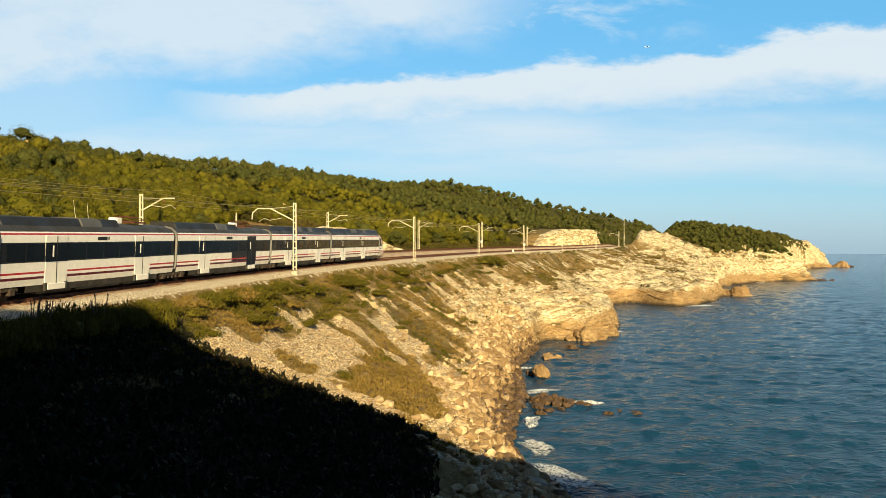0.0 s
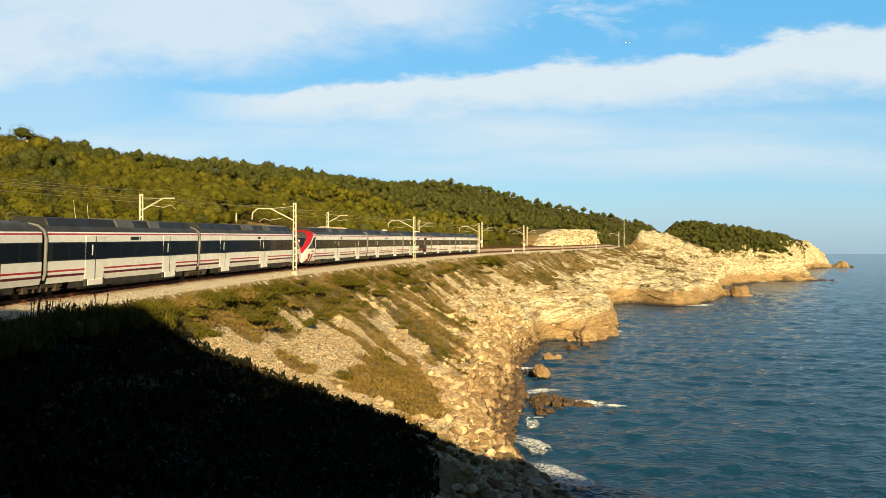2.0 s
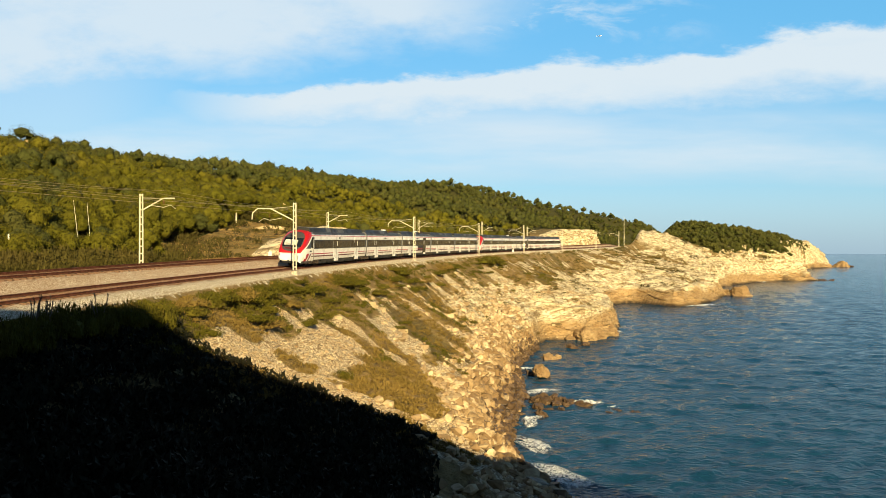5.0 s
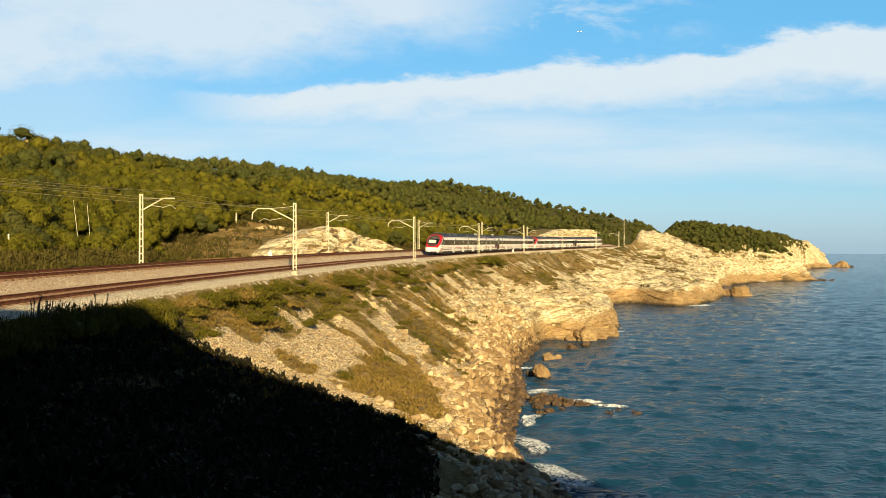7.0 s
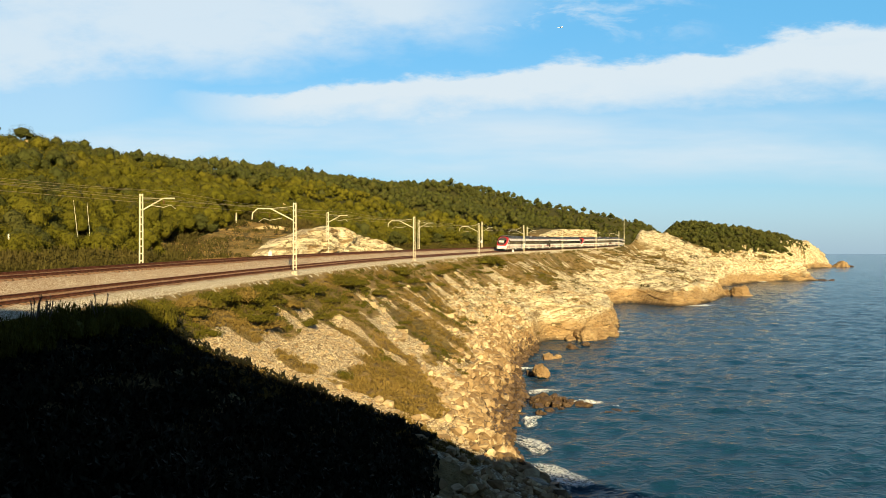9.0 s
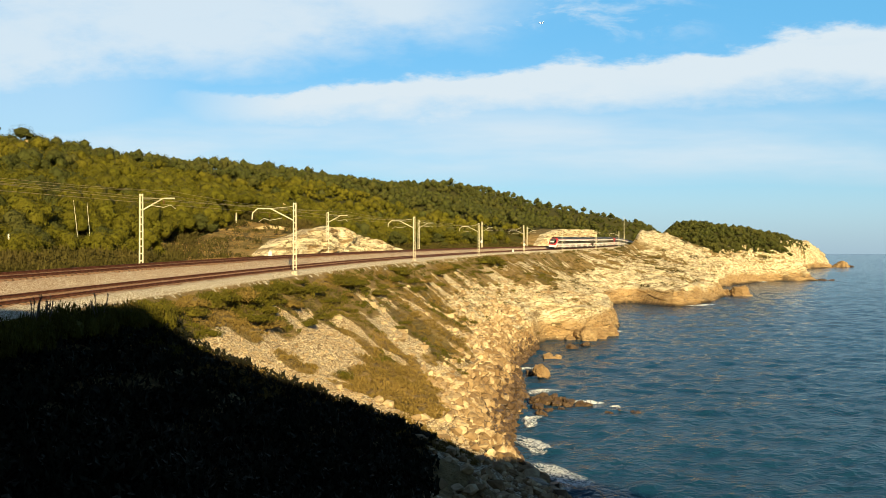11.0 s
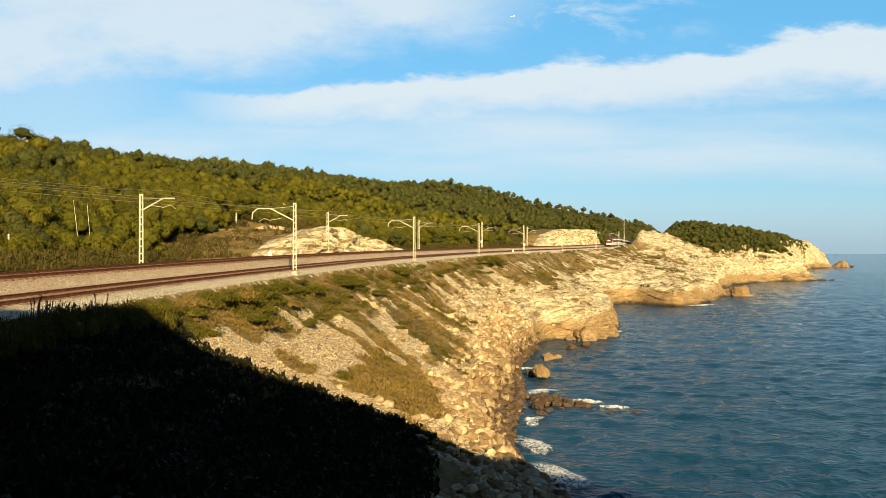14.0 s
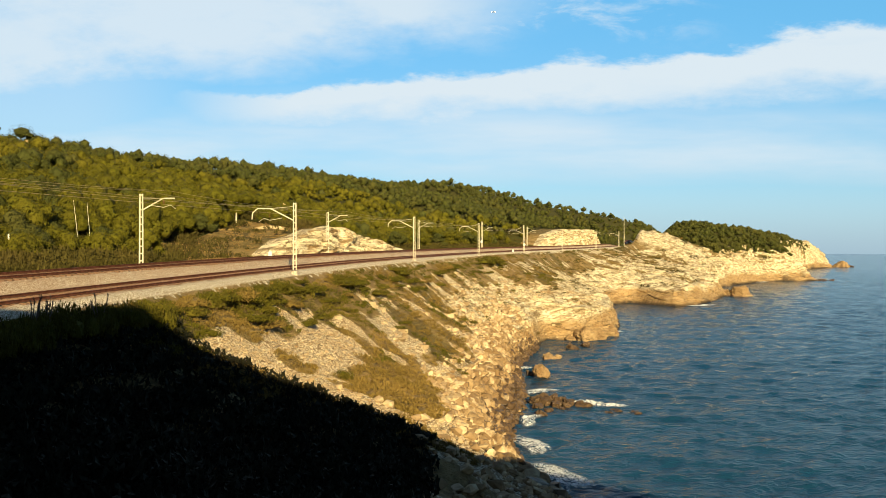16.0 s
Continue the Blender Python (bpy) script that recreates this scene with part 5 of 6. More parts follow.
def bush_things():
    """Single bushes that stand out along the shoulder of the line and on the slope."""
    meshes = []
    for v in range(6):
        k = np.random.default_rng(300 + v)
        leaf, cl = tuft(k, 1.0, 1.0, 1100, 0.085)
        stem = bmesh.new()
        for c, _ in cl:
            rod(stem, (0, 0, -0.1), (c[0], c[1], c[2]), 0.03, 0.012, 5)
        top = new("bush")
        V, F = both(leaf, core_blob(k, cl, 0.55))
        c = array_mesh("foliage", V, F, M_scrub if v == 5 else M_bush)
        c.parent = top
        part("stem", stem, M_bark, top)
        meshes.append(tagged(top, "round %s bush on the rocky slope" % ("brown dry" if v == 5 else "olive green"), "bush", "bushes on the slope"))
    rows = []
    for n in range(70):
        rows.append((rng.uniform(2, 130), -rng.uniform(3.9, 7.5), rng.uniform(0.6, 1.3)))
    for n in range(46):
        rows.append((rng.uniform(0, 175), -rng.uniform(9, 20), rng.uniform(0.45, 1.0)))
    rows += [(36, -5.2, 1.7), (40, -5.4, 1.5), (62, -5.2, 2.0), (86, -5.2, 1.6), (92, -5.4, 1.6), (118, -5.4, 2.3), (122, -5.6, 2.5), (126, -6, 2.2), (8, -4.6, 1.3), (12, -4.6, 1.4), (16, -4.8, 1.3)]
    rows += [(rng.uniform(7, 26), -rng.uniform(3.9, 4.9), rng.uniform(0.7, 1.1)) for q in range(18)]
    rows += [(q * 1.3 - 16, -rng.uniform(4.0, 4.8), rng.uniform(0.7, 1.15)) for q in range(14)]
    # tall scrub in the hill's shade, in front of the ballast
    for n in range(26):
        p, _ = track(-17 + 0.66 * n, -rng.uniform(5.0, 6.0))
        x, y = p.x, p.y
        z, _, _ = terrain(np.array([x]), np.array([y]))
        wide = rng.uniform(0.55, 0.85)
        tall = min(1.7, max(0.5, 17.05 - 0.0766 * y + rng.uniform(-0.12, 0.22) - float(z[0])) / 0.75)
        top = tagged(new("bush"), "dark tangled bush in the shade of the hill", "bush", "bushes in the shade")
        top.matrix_basis = Matrix.Translation((x, y, float(z[0]) - 0.08)) @ pose(0, 0, 0, 0, 0, rng.uniform(0, 360)) @ Matrix.Diagonal((wide, wide, tall, 1))
        for part_of in meshes[n % 5].children:
            o = new(part_of.name.split(".")[0], part_of.data)
            o.parent = top
        if n in (1, 7, 8, 13):
            bm = bmesh.new()
            for q in range(5):
                a = rng.uniform(0, 6.28)
                b = Vector((0.5 * math.cos(a), 0.5 * math.sin(a), rng.uniform(1.0, 1.25)))
                rod(bm, (0.1 * math.cos(a), 0.1 * math.sin(a), 0.5), b, 0.05, 0.02, 5)
                for _ in range(6):
                    c = b * rng.uniform(0.75, 1.05)
                    rod(bm, c, c + Vector((rng.normal(0, 0.07), rng.normal(0, 0.07), 0.09)), 0.035, 0.01, 4)
            part("bare_shoots", bm, M_bark, top, "upright bare shoots")
    first = set()
    for n, (s, side, size) in enumerate(rows):
        p, _ = track(s, side)
        z, cov, _ = terrain(np.array([p.x]), np.array([p.y]))
        if z[0] < 2.5 or (cov["cover"][0] < 0.3 and n >= 70 and size < 1.4 and side < -8):
            continue
        v = n % 6
        m = Matrix.Translation((p.x, p.y, float(z[0]) - 0.08)) @ pose(0, 0, 0, 0, 0, rng.uniform(0, 360)) @ Matrix.Diagonal((size, size, size * rng.uniform(0.6, 0.9), 1))
        if v not in first:
            first.add(v)
            meshes[v].matrix_basis = m
        else:
            c = copy_thing(meshes[v], Matrix.Identity(4))
            c.matrix_basis = m


bush_things()
# ---------------------------------------------------------------- stones
def stone_material(name, light, dark, wetness, joined=False):
    k = Nodes(name)
    a, b = k.noise(0.9, 5, 0.65), k.noise(6, 4)
    col = k.mix(k.step(a, 0.35, 0.65), dark, light)
    own = k.island() if joined else k.random()
    col = k.mix(k.step(own, 0.35, 1.0, 0.0, 0.85), col, (0.22, 0.135, 0.06) if wetness < 0.2 else (0.09, 0.055, 0.03))
    col = k.mix(k.step(own, 0.12, 0.0, 0.0, 0.6), col, tuple(1.12 * c for c in light))
    col = k.mix(k.step(b, 0.55, 0.75), col, tuple(c * 0.55 for c in dark))
    return k.done(col, 0.85 - wetness, 0, k.bump(b, 0.5, 0.06, k.bump(a, 0.6, 0.2)), **{"Specular IOR Level": 0.25})


M_stone = stone_material("pale_boulder", (0.60, 0.47, 0.285), (0.36, 0.25, 0.135), 0.0)
M_rubble = stone_material("pale_rubble", (0.60, 0.47, 0.285), (0.36, 0.25, 0.135), 0.0, True)
M_wetrubble = stone_material("wet_rubble", (0.14, 0.088, 0.045), (0.05, 0.032, 0.018), 0.35, True)
M_ochre = stone_material("ochre_boulder", (0.36, 0.25, 0.125), (0.20, 0.125, 0.06), 0.1)
M_ochrerubble = stone_material("ochre_rubble", (0.36, 0.25, 0.125), (0.20, 0.125, 0.06), 0.1, True)
M_wetstone = stone_material("wet_brown_boulder", (0.14, 0.088, 0.045), (0.05, 0.032, 0.018), 0.35)


def stone_mesh(seed, mat, points=20):
    """A broken angular block: the hull of a few random points."""
    k = np.random.default_rng(seed)
    bm = bmesh.new()
    for _ in range(points):
        d = k.normal(size=3)
        d /= np.linalg.norm(d)
        bm.verts.new(d * k.uniform(0.75, 1.05))
    bmesh.ops.convex_hull(bm, input=bm.verts)
    me = bpy.data.meshes.new("boulder")
    bm.to_mesh(me)
    bm.free()
    me.materials.append(mat)
    return me


def rock_mesh(seed, mat):
    """A larger weathered rock: planes cut into a sphere, then broken up by noise."""
    k = np.random.default_rng(seed)
    bm = bmesh.new()
    bmesh.ops.create_icosphere(bm, subdivisions=4, radius=1)
    cuts = [(Vector(k.normal(size=3)).normalized(), k.uniform(0.5, 0.8)) for _ in range(11)]
    for v in bm.verts:
        for nrm, off in cuts:
            over = v.co.dot(nrm) - off
            if over > 0:
                v.co -= nrm * over * 0.9
        q = v.co * 2.3 + Vector((seed * 3.1, 0, 0))
        v.co *= 1 + 0.22 * noise.fractal(q, 0.7, 2.1, 4) - 0.10 * abs(noise.noise(Vector((q.x, q.y, q.z * 3.5))))
    me = bpy.data.meshes.new("sea_rock")
    bm.to_mesh(me)
    bm.free()
    me.materials.append(mat)
    return me


def boulders():
    dry = [stone_mesh(500 + i, M_stone) for i in range(8)]
    wet = [stone_mesh(540 + i, M_wetstone) for i in range(6)]
    mid = [stone_mesh(560 + i, M_ochre) for i in range(6)]
    count = 0
    rows = []
    k = np.random.default_rng(77)
    pile = {0: [], 1: [], 2: []}
    for n in range(13000):
        w = k.uniform(56, 146)
        j = int(w)
        if j >= len(SHORE_LINE) - 1:
            continue
        ax, ay = SHORE_LINE[j]
        bx, by = SHORE_LINE[j + 1]
        t = Vector((bx - ax, by - ay)).normalized()
        inland = abs(k.normal(0, 5.6)) - 0.3 if n % 3 else k.uniform(0, 17)
        x, y = ax + (bx - ax) * (w - j) - t.y * inland, ay + (by - ay) * (w - j) + t.x * inland
        if not 34 < y < 134 or (n % 3 == 0 and (y > 45 or x < -1.2)):
            continue
        size = min(0.62 if inland > 2 else 0.5, 0.13 * math.exp(abs(k.normal(0, 0.8)))) * (1.15 if inland < 5 else 0.75)
        rows.append((x, y, size, inland, k.normal(0, 0.35), k.uniform(size=8)))
    zz, cc, qq = terrain(np.array([r[0] for r in rows]), np.array([r[1] for r in rows]))
    rows = [(r, h) for r, h, c in zip(rows, zz, cc["cover"]) if c < 0.4 or r[3] < 5 or r[1] < 46]
    rows = sorted(rows, key=lambda r: -r[0][2] / math.hypot(r[0][0], r[0][1]))
    for (x, y, size, inland, jit, e), z0 in rows:
        if z0 < -0.55 or (inland > 7.5 and (e[7] < 0.6 or y < 72) and y > 50):
            continue
        damp = 2 if z0 < 2.0 + 2.2 * jit else 1 if z0 < 4.0 + 4.0 * jit else 0
        m = Matrix.Translation((x, y, max(float(z0), -0.5) + size * 0.3)) @ pose(0, 0, 0, e[0] * 60 - 30, e[1] * 60 - 30, e[2] * 360) @ Matrix.Diagonal((size * (0.8 + 0.6 * e[3]), size, size * (0.6 + 0.35 * e[4]), 1))
        me = (dry, mid, wet)[damp][int(e[5] * 6)]
        count += 1
        if count <= 290:
            ob = new("boulder", me)
            ob.matrix_basis = m
            tagged(ob, ("pale angular limestone boulder in the scree", "ochre angular boulder above the tide line", "wet dark brown boulder at the water's edge")[damp], "boulder", "boulders of the shore")
        elif count < 6500:
            pile[damp].append((me, m))
    for damp, things in pile.items():
        V, F, o = [], [], 0
        for me, m in things:
            V += [m @ v.co for v in me.vertices]
            F += [tuple(q + o for q in f.vertices) for f in me.polygons]
            o += len(me.vertices)
        tagged(mesh_object("rubble", V, F, (M_rubble, M_ochrerubble, M_wetrubble)[damp]), ("pale broken limestone rubble of the shore", "ochre broken rubble above the tide line", "wet brown rubble along the water")[damp], "rubble", kind="stuff")
    big_dry, big_wet = [rock_mesh(600 + i, M_ochre) for i in range(4)], [rock_mesh(620 + i, M_wetstone) for i in range(4)]
    # rocks standing in the water: x, y, size, height over the sea
    for x, y, size, up, damp in ((13.2, 103, 1.25, 1.5, 0), (12.0, 105, 0.9, 0.5, 1), (22.5, 133, 1.3, 0.55, 1), (25.3, 137, 1.0, 0.6, 1), (16.6, 121, 1.4, 0.45, 0), (18.2, 121.5, 0.9, 0.3, 0),
                                 (13.0, 86, 0.95, 0.55, 1), (14.0, 85, 0.8, 0.5, 1), (15.0, 84.4, 0.7, 0.4, 1), (15.7, 84, 0.7, 0.35, 1), (12.2, 87, 1.0, 0.6, 1), (11.4, 85, 0.9, 0.7, 1), (13.4, 84, 0.6, 0.35, 1), (14.6, 86.4, 0.5, 0.3, 1),
                                 (12.4, 84.4, 0.7, 0.5, 1), (11.6, 88, 0.8, 0.6, 1), (10.6, 86, 0.9, 0.7, 1), (10.4, 83, 0.8, 0.5, 1), (11.3, 81.5, 0.6, 0.3, 1), (12.8, 82.4, 0.5, 0.2, 1), (10.2, 79.5, 0.7, 0.4, 1), (13.6, 87.4, 0.5, 0.3, 1),
                                 (17.6, 81, 1.0, -0.06, 1), (18.8, 82, 1.3, 0.04, 1), (20.2, 81, 1.2, 0.06, 1), (26.6, 146, 2.2, 1.9, 0), (29.5, 148, 2.1, 2.1, 0), (24.2, 146, 1.2, 0.8, 0), (33.4, 153, 2.0, 1.2, 0),
                                 (111, 288, 3.6, 3.2, 0), (108, 291, 2.6, 2.4, 0), (113.5, 287, 2.0, 1.0, 0), (216, 438, 3.0, 0.8, 1), (221, 437, 2.4, 0.4, 1), (412, 797, 9, 4, 0), (424, 797, 5, 1.4, 1)):
        ob = new("sea_rock", (big_wet if damp else big_dry)[int(k.integers(0, 4))])
        ob.matrix_basis = Matrix.Translation((x, y, up - size * 0.62)) @ pose(0, 0, 0, k.uniform(-12, 12), k.uniform(-12, 12), k.uniform(0, 360)) @ Matrix.Diagonal((size * 1.15, size, size, 1))
        tagged(ob, "brown wet rock standing in the sea" if damp else "ochre limestone rock rising from the sea", "rock", "rocks in the sea")


boulders()


def loose_stones():
    """Small stones of the scree and of the ballast's shoulder."""
    protos = []
    for i in range(8):
        k = np.random.default_rng(800 + i)
        bm = bmesh.new()
        bmesh.ops.create_cube(bm, size=1.5)
        bmesh.ops.triangulate(bm, faces=bm.faces[:])
        V = np.array([v.co[:] for v in bm.verts]) * k.uniform(0.5, 1.25, (len(bm.verts), 3)) * np.array([1.2, 1.0, 0.75])
        bm.verts.index_update()
        F = np.array([[v.index for v in f.verts] + [-1] for f in bm.faces])
        bm.free()
        protos.append((V, F))
    one, two = spread(46000, 62, 175, -16, 14), spread(42000, 42, 72, -22, 2)
    x, y, z, r = (np.concatenate([one[i], two[i]]) for i in range(4))
    cov = {k: np.concatenate([one[4][k], two[4][k]]) for k in one[4]}
    q = {k: np.concatenate([one[5][k], two[5][k]]) for k in one[5]}
    pick = (q["d"] < -4.2) & (z > 0.3) & (cov["cover"] < 0.5) & (q["wy"] < 170) & (cov["rubble"] < 0.4) & (rng.uniform(size=len(x)) < 0.6)
    pl = []
    for i in np.nonzero(pick)[0]:
        k = (0.022 if q["s"][i] < 34 else 0.03) * math.exp(abs(rng.normal(0, 0.6 if q["s"][i] < 34 else 0.9))) * (0.8 + r[i] / 160)
        pl.append((int(rng.integers(0, 8)), x[i], y[i], z[i], rng.uniform(0, 6.28), min(k, 0.55), min(k, 0.55)))
    V, F = gather(protos, pl)
    tagged(array_mesh("loose_stones", V, F, M_rubble), "loose pale stones scattered over the scree slope", "stones", kind="stuff")


loose_stones()
# ---------------------------------------------------------------- sky, foam and the rest
def cloud_sheet():
    """High thin clouds: a far curved backdrop that drifts slowly with the wind."""
    k = Nodes("high_cloud")
    sep = k.n.new("ShaderNodeSeparateXYZ")
    k.l.new(k.coord.outputs["Object"], sep.inputs[0])
    u = k.math("DIVIDE", sep.outputs[0], sep.outputs[1])
    v = k.math("DIVIDE", sep.outputs[2], sep.outputs[1])
    com = k.n.new("ShaderNodeCombineXYZ")
    k.l.new(u, com.inputs[0]), k.l.new(v, com.inputs[1])
    flat = com.outputs[0]
    n1 = k.noise(5.0, 6, 0.6, flat, (1.0, 2.2, 1))
    n2 = k.noise(14.0, 6, 0.62, flat, (0.7, 2.0, 1), 0.4)
    n3 = k.noise(3.0, 5, 0.55, flat, (0.5, 3.0, 1))
    wob = k.math("ADD", k.math("MULTIPLY", k.math("SUBTRACT", n1, 0.5), 0.10), k.math("MULTIPLY", k.math("SUBTRACT", n2, 0.5), 0.035))
    vv = k.math("ADD", v, wob)
    # the long rising band: lower and upper edge as lines in u
    uu = k.math("MAXIMUM", u, -0.4)
    rise = k.math("MULTIPLY", k.math("MULTIPLY", uu, uu), 0.10)
    top = k.math("ADD", k.math("ADD", k.math("MULTIPLY", uu, 0.085), 0.237), k.math("MULTIPLY", rise, 0.45))
    bot = k.math("ADD", k.math("ADD", k.math("MULTIPLY", uu, 0.060), 0.170), k.math("MULTIPLY", rise, 0.2))
    band = k.math("MULTIPLY", k.step(k.math("SUBTRACT", top, vv), 0.002, 0.019), k.step(k.math("SUBTRACT", vv, bot), -0.03, 0.035))
    band = k.math("MULTIPLY", band, k.step(u, -0.42, -0.18))
    band = k.math("MULTIPLY", band, k.step(n3, 0.15, 0.5, 0.72, 1.0))
    # the bank above
    edge = k.math("ADD", k.math("MULTIPLY", u, 0.125), 0.266)
    bank = k.step(k.math("SUBTRACT", vv, edge), -0.02, 0.05)
    bank = k.math("MULTIPLY", bank, k.step(u, 0.20, -0.06))
    bank = k.math("MULTIPLY", bank, k.step(n1, 0.25, 0.55, 0.55, 1.0))
    wisp = k.math("MULTIPLY", k.step(n2, 0.46, 0.70), k.math("MULTIPLY", k.step(vv, 0.26, 0.31), k.step(u, 0.42, 0.15)))
    bank = k.math("MAXIMUM", k.math("MULTIPLY", bank, 0.86), k.math("MULTIPLY", wisp, 0.62))
    # thin veil over the hills and towards the horizon
    veil = k.math("MULTIPLY", k.math("MULTIPLY", k.step(v, 0.06, 0.12), k.step(v, 0.23, 0.15)), k.step(n3, 0.35, 0.65, 0.22, 0.80))
    haze = k.step(v, 0.13, -0.02, 0.0, 0.70)
    left = k.math("MULTIPLY", k.math("MULTIPLY", k.step(u, -0.25, -0.5), k.step(v, 0.30, 0.22)), 0.35)
    f = k.math("MAXIMUM", k.math("MAXIMUM", band, bank), k.math("MAXIMUM", k.math("MAXIMUM", veil, left), haze))
    f = k.math("MINIMUM", f, 0.97)
    em = k.n.new("ShaderNodeEmission")
    k.put(em.inputs["Color"], k.mix(haze, (0.82, 0.93, 1.0), (0.30, 0.42, 0.54)))
    em.inputs["Strength"].default_value = 0.475
    blue = k.n.new("ShaderNodeEmission")
    k.put(blue.inputs["Color"], k.mix(k.step(v, 0.06, 0.32), (0.095, 0.203, 0.272), (0.048, 0.190, 0.315)))
    tr = k.n.new("ShaderNodeBsdfTransparent")
    thru = k.n.new("ShaderNodeAddShader")
    k.l.new(tr.outputs[0], thru.inputs[0]), k.l.new(blue.outputs[0], thru.inputs[1])
    mx = k.n.new("ShaderNodeMixShader")
    k.l.new(f, mx.inputs[0]), k.l.new(thru.outputs[0], mx.inputs[1]), k.l.new(em.outputs[0], mx.inputs[2])
    k.l.new(mx.outputs[0], k.out.inputs["Surface"])
    verts, faces = [], []
    az, el = np.radians(np.linspace(-52, 52, 53)), np.linspace(-60, 3000, 12)
    for a in az:
        for h in el:
            verts.append((4700 * math.sin(a), 4700 * math.cos(a), h))
    n = len(el)
    for i in range(len(az) - 1):
        faces += [(i * n + j, (i + 1) * n + j, (i + 1) * n + j + 1, i * n + j + 1) for j in range(n - 1)]
    ob = mesh_object("cloud_backdrop", verts, faces, k.mat, smooth=True)
    ob.location = (0, 0, EYE)
    return tagged(ob, "long white cloud bands in a pale blue sky", "clouds", kind="structure")


clouds = cloud_sheet()

def foam_material():
    """Lacy froth: white where the bubbles gather, open water between."""
    k = Nodes("sea_foam")
    n = k.noise(1.5, 5, 0.65, distortion=1.2)
    lace = k.math("ABSOLUTE", k.math("SUBTRACT", k.noise(2.6, 4, 0.6, distortion=1.0), 0.5))
    amount = k.attribute("froth")
    strands = k.step(lace, 0.075, 0.012)
    solid = k.step(k.math("ADD", k.math("MULTIPLY", amount, 0.46), k.math("MULTIPLY", n, 0.75)), 0.74, 0.92)
    f = k.math("MAXIMUM", solid, k.math("MULTIPLY", strands, k.step(k.math("ADD", amount, k.math("MULTIPLY", n, 0.8)), 0.55, 0.95)))
    tr = k.n.new("ShaderNodeBsdfTransparent")
    mx = k.n.new("ShaderNodeMixShader")
    k.done((0.80, 0.82, 0.83), 0.7, 0, k.bump(n, 0.7, 0.12))
    k.l.new(f, mx.inputs[0]), k.l.new(tr.outputs[0], mx.inputs[1]), k.l.new(k.bsdf.outputs[0], mx.inputs[2])
    k.l.new(mx.outputs[0], k.out.inputs["Surface"])
    return k.mat


M_foam = foam_material()


def foam_patch(name, x, y, long, wide, turn, n, seed, tall=0.10):
    """A patch of froth: a rough, humped sheet, thick in the middle and frayed towards its rim."""
    na, nb = 40, 22
    a, b = np.meshgrid(np.linspace(-1, 1, na), np.linspace(-1, 1, nb))
    bend = 0.35 * np.sin(a * 2.6 + seed)
    rim = 1 - np.hypot(a, b) + 0.5 * (fbm(a * 2.2 + seed, b * 2.2, seed, 3) - 0.5)
    froth = sm(rim, 0.0, 0.8)
    hump = fbm(a * 6 + seed, b * 5, seed + 3, 3)
    z = 0.03 + tall * 1.6 * froth * hump + 0.10 * (hump - 0.5) * froth
    V = np.stack([a * long, (b + bend) * wide, z], -1).reshape(-1, 3)
    i = np.arange(na * nb).reshape(nb, na)
    quads = np.stack([i[:-1, :-1], i[:-1, 1:], i[1:, 1:], i[1:, :-1]], -1).reshape(-1, 4)
    ob = mesh_object(name, V, quads, M_foam, smooth=True)
    ob.data.attributes.new("froth", "FLOAT", "POINT").data.foreach_set("value", froth.ravel().astype(np.float32))
    ob.matrix_basis = pose(x, y, 0, 0, 0, turn)
    return tagged(ob, "white sea foam washing round the shore rocks", "foam", "foam on the water", "stuff")


FOAM = []        # thing, x, y, turn, rows of (time, share of its height above the water)
for x, y, lo, wi, turn, n, tall, ups in (
        (7.9, 66.5, 4.6, 1.6, 97, 620, 0.25, ((0, 0.3), (1.5, 0.6), (2.6, 1), (4, 0.7), (6.6, 1), (7.2, 1), (9, 0.8), (11.5, 0.8), (13, 0.5), (15, 0.8), (16, 1))),
        (8.9, 58.0, 5.0, 2.0, 100, 420, 0.12, ((0, 0.9), (4, 0.8), (8, 0.9), (12, 0.9), (16, 1))),
        (9.2, 76.5, 3.6, 1.3, 65, 300, 0.30, ((0, 0.4), (2, 0.2), (5, 0.6), (7, 1), (9, 0.6), (12.5, 0.6), (14, 0.3), (16, 1))),
        (12.3, 92.0, 3.6, 1.6, 40, 300, 0.16, ((0, 0.8), (4, 0.9), (8, 0.7), (12, 0.6), (16, 1))),
        (12.0, 110, 2.6, 1.2, 60, 220, 0.18, ((0, 0.8), (3, 0.5), (7, 0.7), (11, 0.4), (14, 0.5), (16, 1))),
        (16.3, 86.0, 2.6, 1.0, -8, 320, 0.30, ((0, 0.25), (2, 0.3), (2.5, 0.8), (3.5, 1), (4.2, 0.9), (5.5, 0.3), (7, 0.7), (9, 0.5), (11, 0.3), (12.5, 0.6), (14.5, 0.8), (16, 0.4))),
        (18.6, 84.0, 2.6, 0.9, -5, 260, 0.30, ((0, -0.6), (1.2, 0.2), (1.6, 0.6), (2.4, -0.2), (4.5, -0.5), (6.8, 0.4), (8, -0.3), (11.5, -0.3), (12.5, 1), (13.3, 0.2), (15, -0.2), (16, 0.7))),
        (79, 236, 9, 1.6, 20, 260, 0.3, ((0, 0.4), (4, 0.9), (8, 0.5), (12, 0.9), (16, 0.7))),
        (170, 411, 12, 2.0, 30, 200, 0.4, ((0, 0.5), (8, 0.8), (16, 0.6))),
        (36.8, 160, 2.5, 2.0, 60, 120, 0.2, ((0, 0.6), (4, 0.9), (8, 0.4), (12, 0.9), (16, 0.6)))):
    FOAM.append((foam_patch("sea_foam", x, y, lo, wi, turn, n, len(FOAM) + 5, tall), x, y, turn, tall, ups))


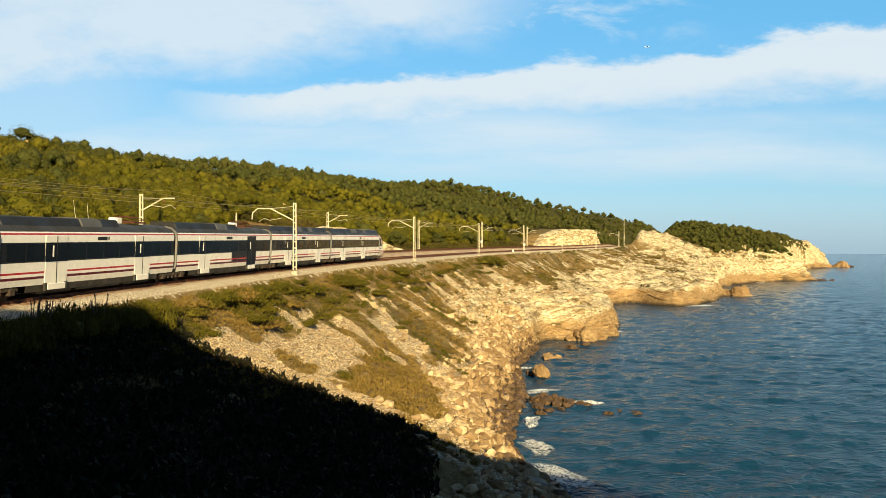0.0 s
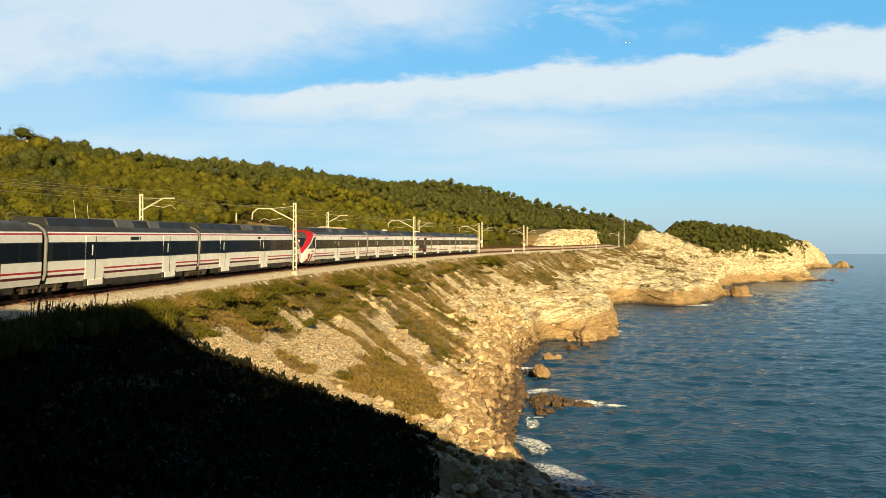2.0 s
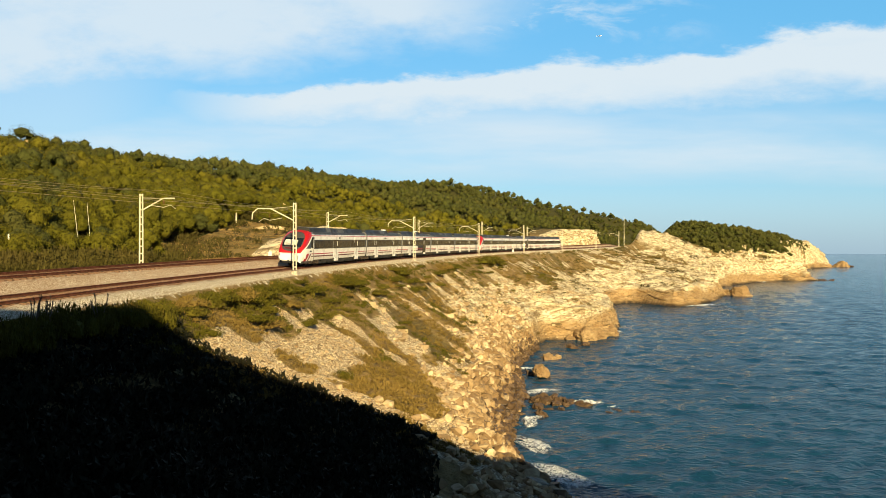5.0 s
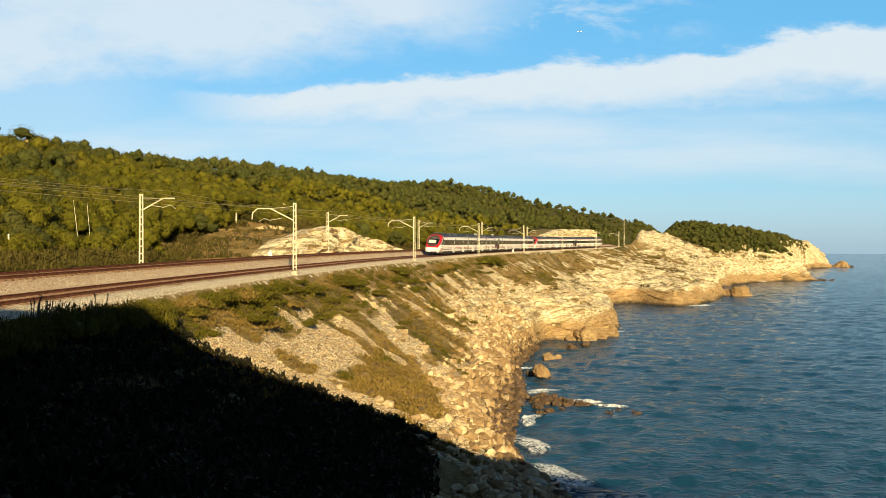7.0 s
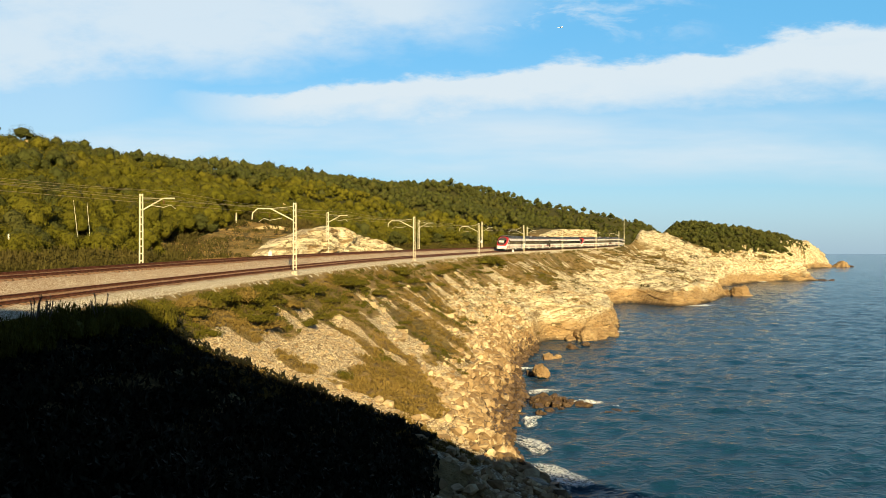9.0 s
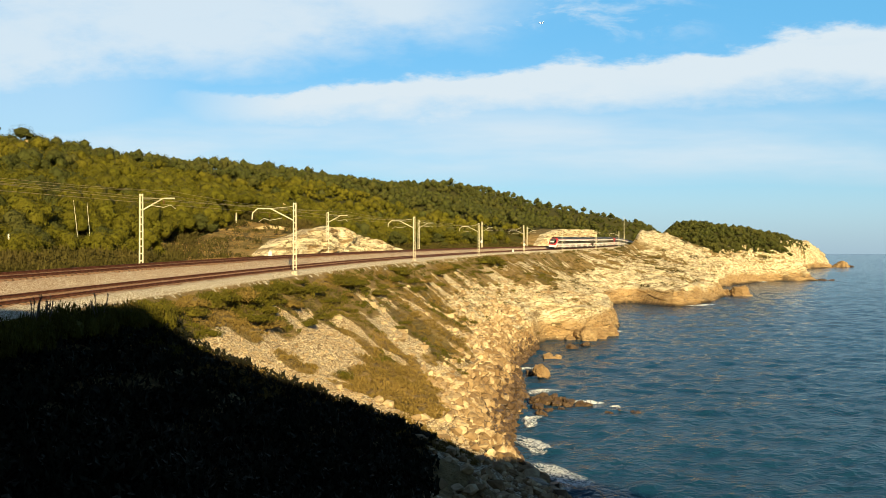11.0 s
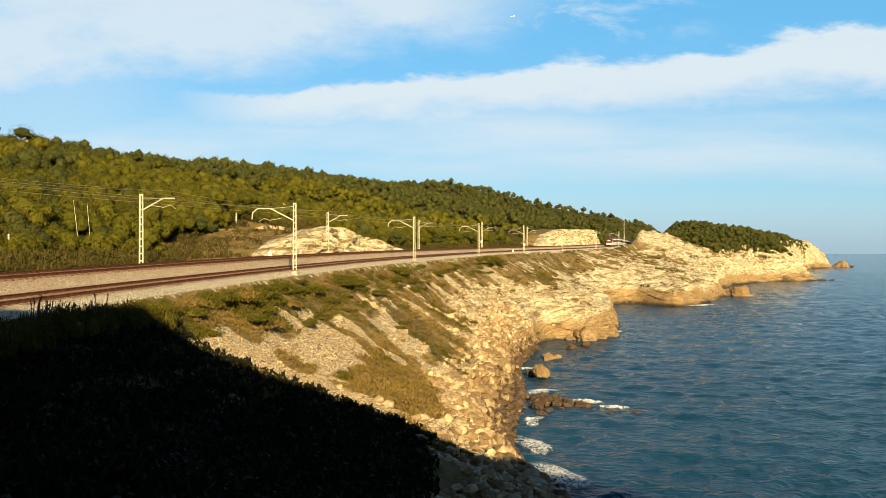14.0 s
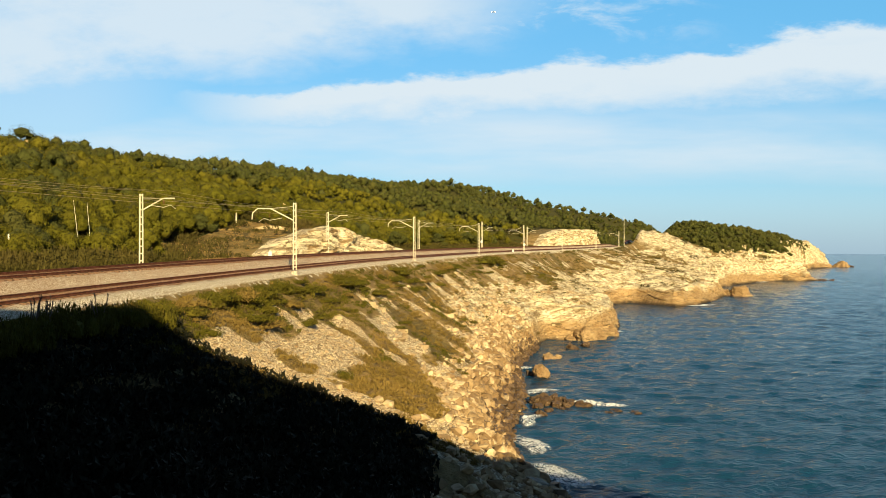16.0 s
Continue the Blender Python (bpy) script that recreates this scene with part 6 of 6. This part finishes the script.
def trackside():
    # white marker stone and kilometre posts beside the rails
    M_marker = painted("marker_white", (0.78, 0.76, 0.70), 0.6, 0, 0.08, 3)
    for s, side, up, h, w in ((44.5, GAP + 2.2, LIFT, 0.75, 0.22), (163.0, -2.6, 0, 0.65, 0.26)):
        p, a = track(s, side, up - 0.35)
        bm = bmesh.new()
        box(bm, -w, w, -0.08, 0.08, 0, h, 0.03)
        box(bm, -w * 0.7, w * 0.7, -0.07, 0.07, h - 0.03, h + 0.12, 0.03)
        me = bpy.data.meshes.new("marker_post")
        bm.to_mesh(me)
        bm.free()
        me.materials.append(M_marker)
        ob = new("marker_post", me)
        ob.matrix_basis = Matrix.Translation(p) @ pose(0, 0, 0, 0, 0, -math.degrees(a))
        tagged(ob, "short white marker post beside the rails", "marker post")
    # two bare leaning stems, a split post and a tall thin pole
    for x, y, z0, dx, dz, r, label in ((-33.6, 71, 0.0, -0.6, 5.2, 0.028, "thin bare leaning stem"), (-32.5, 71, 0.0, -0.45, 5.2, 0.028, "thin bare leaning stem"),
                                       (-33.6, 59.5, 0.0, -0.1, 2.2, 0.12, "weathered grey post"), (-30.2, 112, 0.0, 0.0, 1.7, 0.13, "short grey concrete post"), (84.5, 358, 0.0, 0.0, 14.0, 0.16, "tall slender pale pole")):
        z, _, _ = terrain(np.array([x]), np.array([y]))
        bm = bmesh.new()
        for q in range(5):
            a = Vector((dx * q / 5, 0.02 * (q % 2), dz * q / 5 - 0.2 * (q == 0)))
            b = Vector((dx * (q + 1) / 5, 0.02 * ((q + 1) % 2), dz * (q + 1) / 5))
            rod(bm, a, b, r * (1 - 0.1 * q), r * (0.9 - 0.1 * q), 7)
        me = bpy.data.meshes.new("bare_stem")
        bm.to_mesh(me)
        bm.free()
        me.materials.append(M_mast)
        ob = new("pole" if dz > 10 else "post" if r > 0.1 else "bare_stem", me)
        ob.location = (x, y, float(z[0]))
        tagged(ob, label + (" above the scrub" if r < 0.1 else " beside the railway"), "pole" if r > 0.1 else "stem")


trackside()


def hilltop():
    """A pale dry-stone wall and a large pine on the crest of the hill, and a bare outcrop in the wood."""
    for n, (x0, y0, x1, y1, h) in enumerate(((-107, 186, -101, 184, 1.5), (-99, 182, -94.5, 186, 1.1), (-47, 196, -41, 200, 1.4), (1, 318, 4, 320, 1.6), (-26.9, 111, -23.2, 111.5, 0.9))):
        bm = bmesh.new()
        steps = 14
        rr = random.Random(n)
        for q in range(steps):
            t = (q + 0.5) / steps
            x, y = x0 + (x1 - x0) * t, y0 + (y1 - y0) * t
            z, _, _ = terrain(np.array([x]), np.array([y]))
            m = Matrix.Translation((x, y, float(z[0]) + (0.8, 2.2, 2.2, 0.2, -0.1)[n])) @ pose(0, 0, 0, 0, 0, math.degrees(math.atan2(y1 - y0, x1 - x0)) + rr.uniform(-6, 6))
            box(bm, -0.32, 0.32, -0.3, 0.3, -4.0, h * rr.uniform(0.25, 0.6), 0.05, m)
        me = bpy.data.meshes.new("stone_wall")
        bm.to_mesh(me)
        bm.free()
        me.materials.append(M_stone)
        tagged(new("stone_wall", me), "low pale dry-stone wall among pines on the hill", "wall")
    for x, y, rad, high, seed in ((-100.5, 183, 3.4, 6.4, 901), (-97.0, 184, 2.6, 5.4, 902), (-106.5, 181.5, 1.6, 6.2, 903), (-84.5, 231, 3.0, 5.8, 904)):
        z, _, _ = terrain(np.array([x]), np.array([y]))
        pine_tree(x, y, float(z[0]), rad, high, seed, M_darkpine, "broad dark umbrella pine on the hill's crest")


hilltop()


def aircraft():
    top = tagged(new("airliner"), "tiny white airliner high in the sky", "aircraft")
    bm = bmesh.new()
    rod(bm, (-11, 0, 0), (10, 0, 0), 1.5, 1.5, 10)
    rod(bm, (10, 0, 0), (13, 0, -0.2), 1.5, 0.5, 10)
    part("fuselage", bm, M_white, top)
    for e in (-1, 1):
        bm = bmesh.new()
        box(bm, -2, 2, 0, 11, -0.4, 0.4, 0.1, pose(0, 0, 0, 0, 0, 22 if e > 0 else 158))
        part("wing", bm, M_white, top)
    bm = bmesh.new()
    box(bm, -11, -8.5, -0.3, 0.3, 1.0, 4.5, 0.1)
    part("tail_fin", bm, M_white, top)
    return top


plane = aircraft()


# ---------------------------------------------------------------- what moves
def motions():
    for thing, back, turned in CARS:
        walk(thing, train_rows(back, turned, END if thing.name.startswith("train_end") else MID))
    walk(sea, [(0.0, pose(0, 0, 0)), (16.0, pose(-14.5, -9.5, 0))])
    walk(clouds, [(0.0, pose(0, 0, EYE, 0, 0, 0.32)), (16.0, pose(0, 0, EYE, 0, 0, -0.34))])
    for thing, x, y, turn, tall, ups in FOAM:
        walk(thing, [(t, pose(x - 0.5 * u, y - 0.35 * u, 0.16 - 1.1 * tall * (1 - u), 0, 0, turn)) for t, u in ups])
    rows = []
    for q in range(9):
        t = q * 2.0
        rows.append((t, pose((361 - 17.0 * t) / 1358 * 3600, 3600, EYE + (361 + 3.85 * t) / 1358 * 3600, 0, 0, 180)))
    walk(plane, rows)


motions()
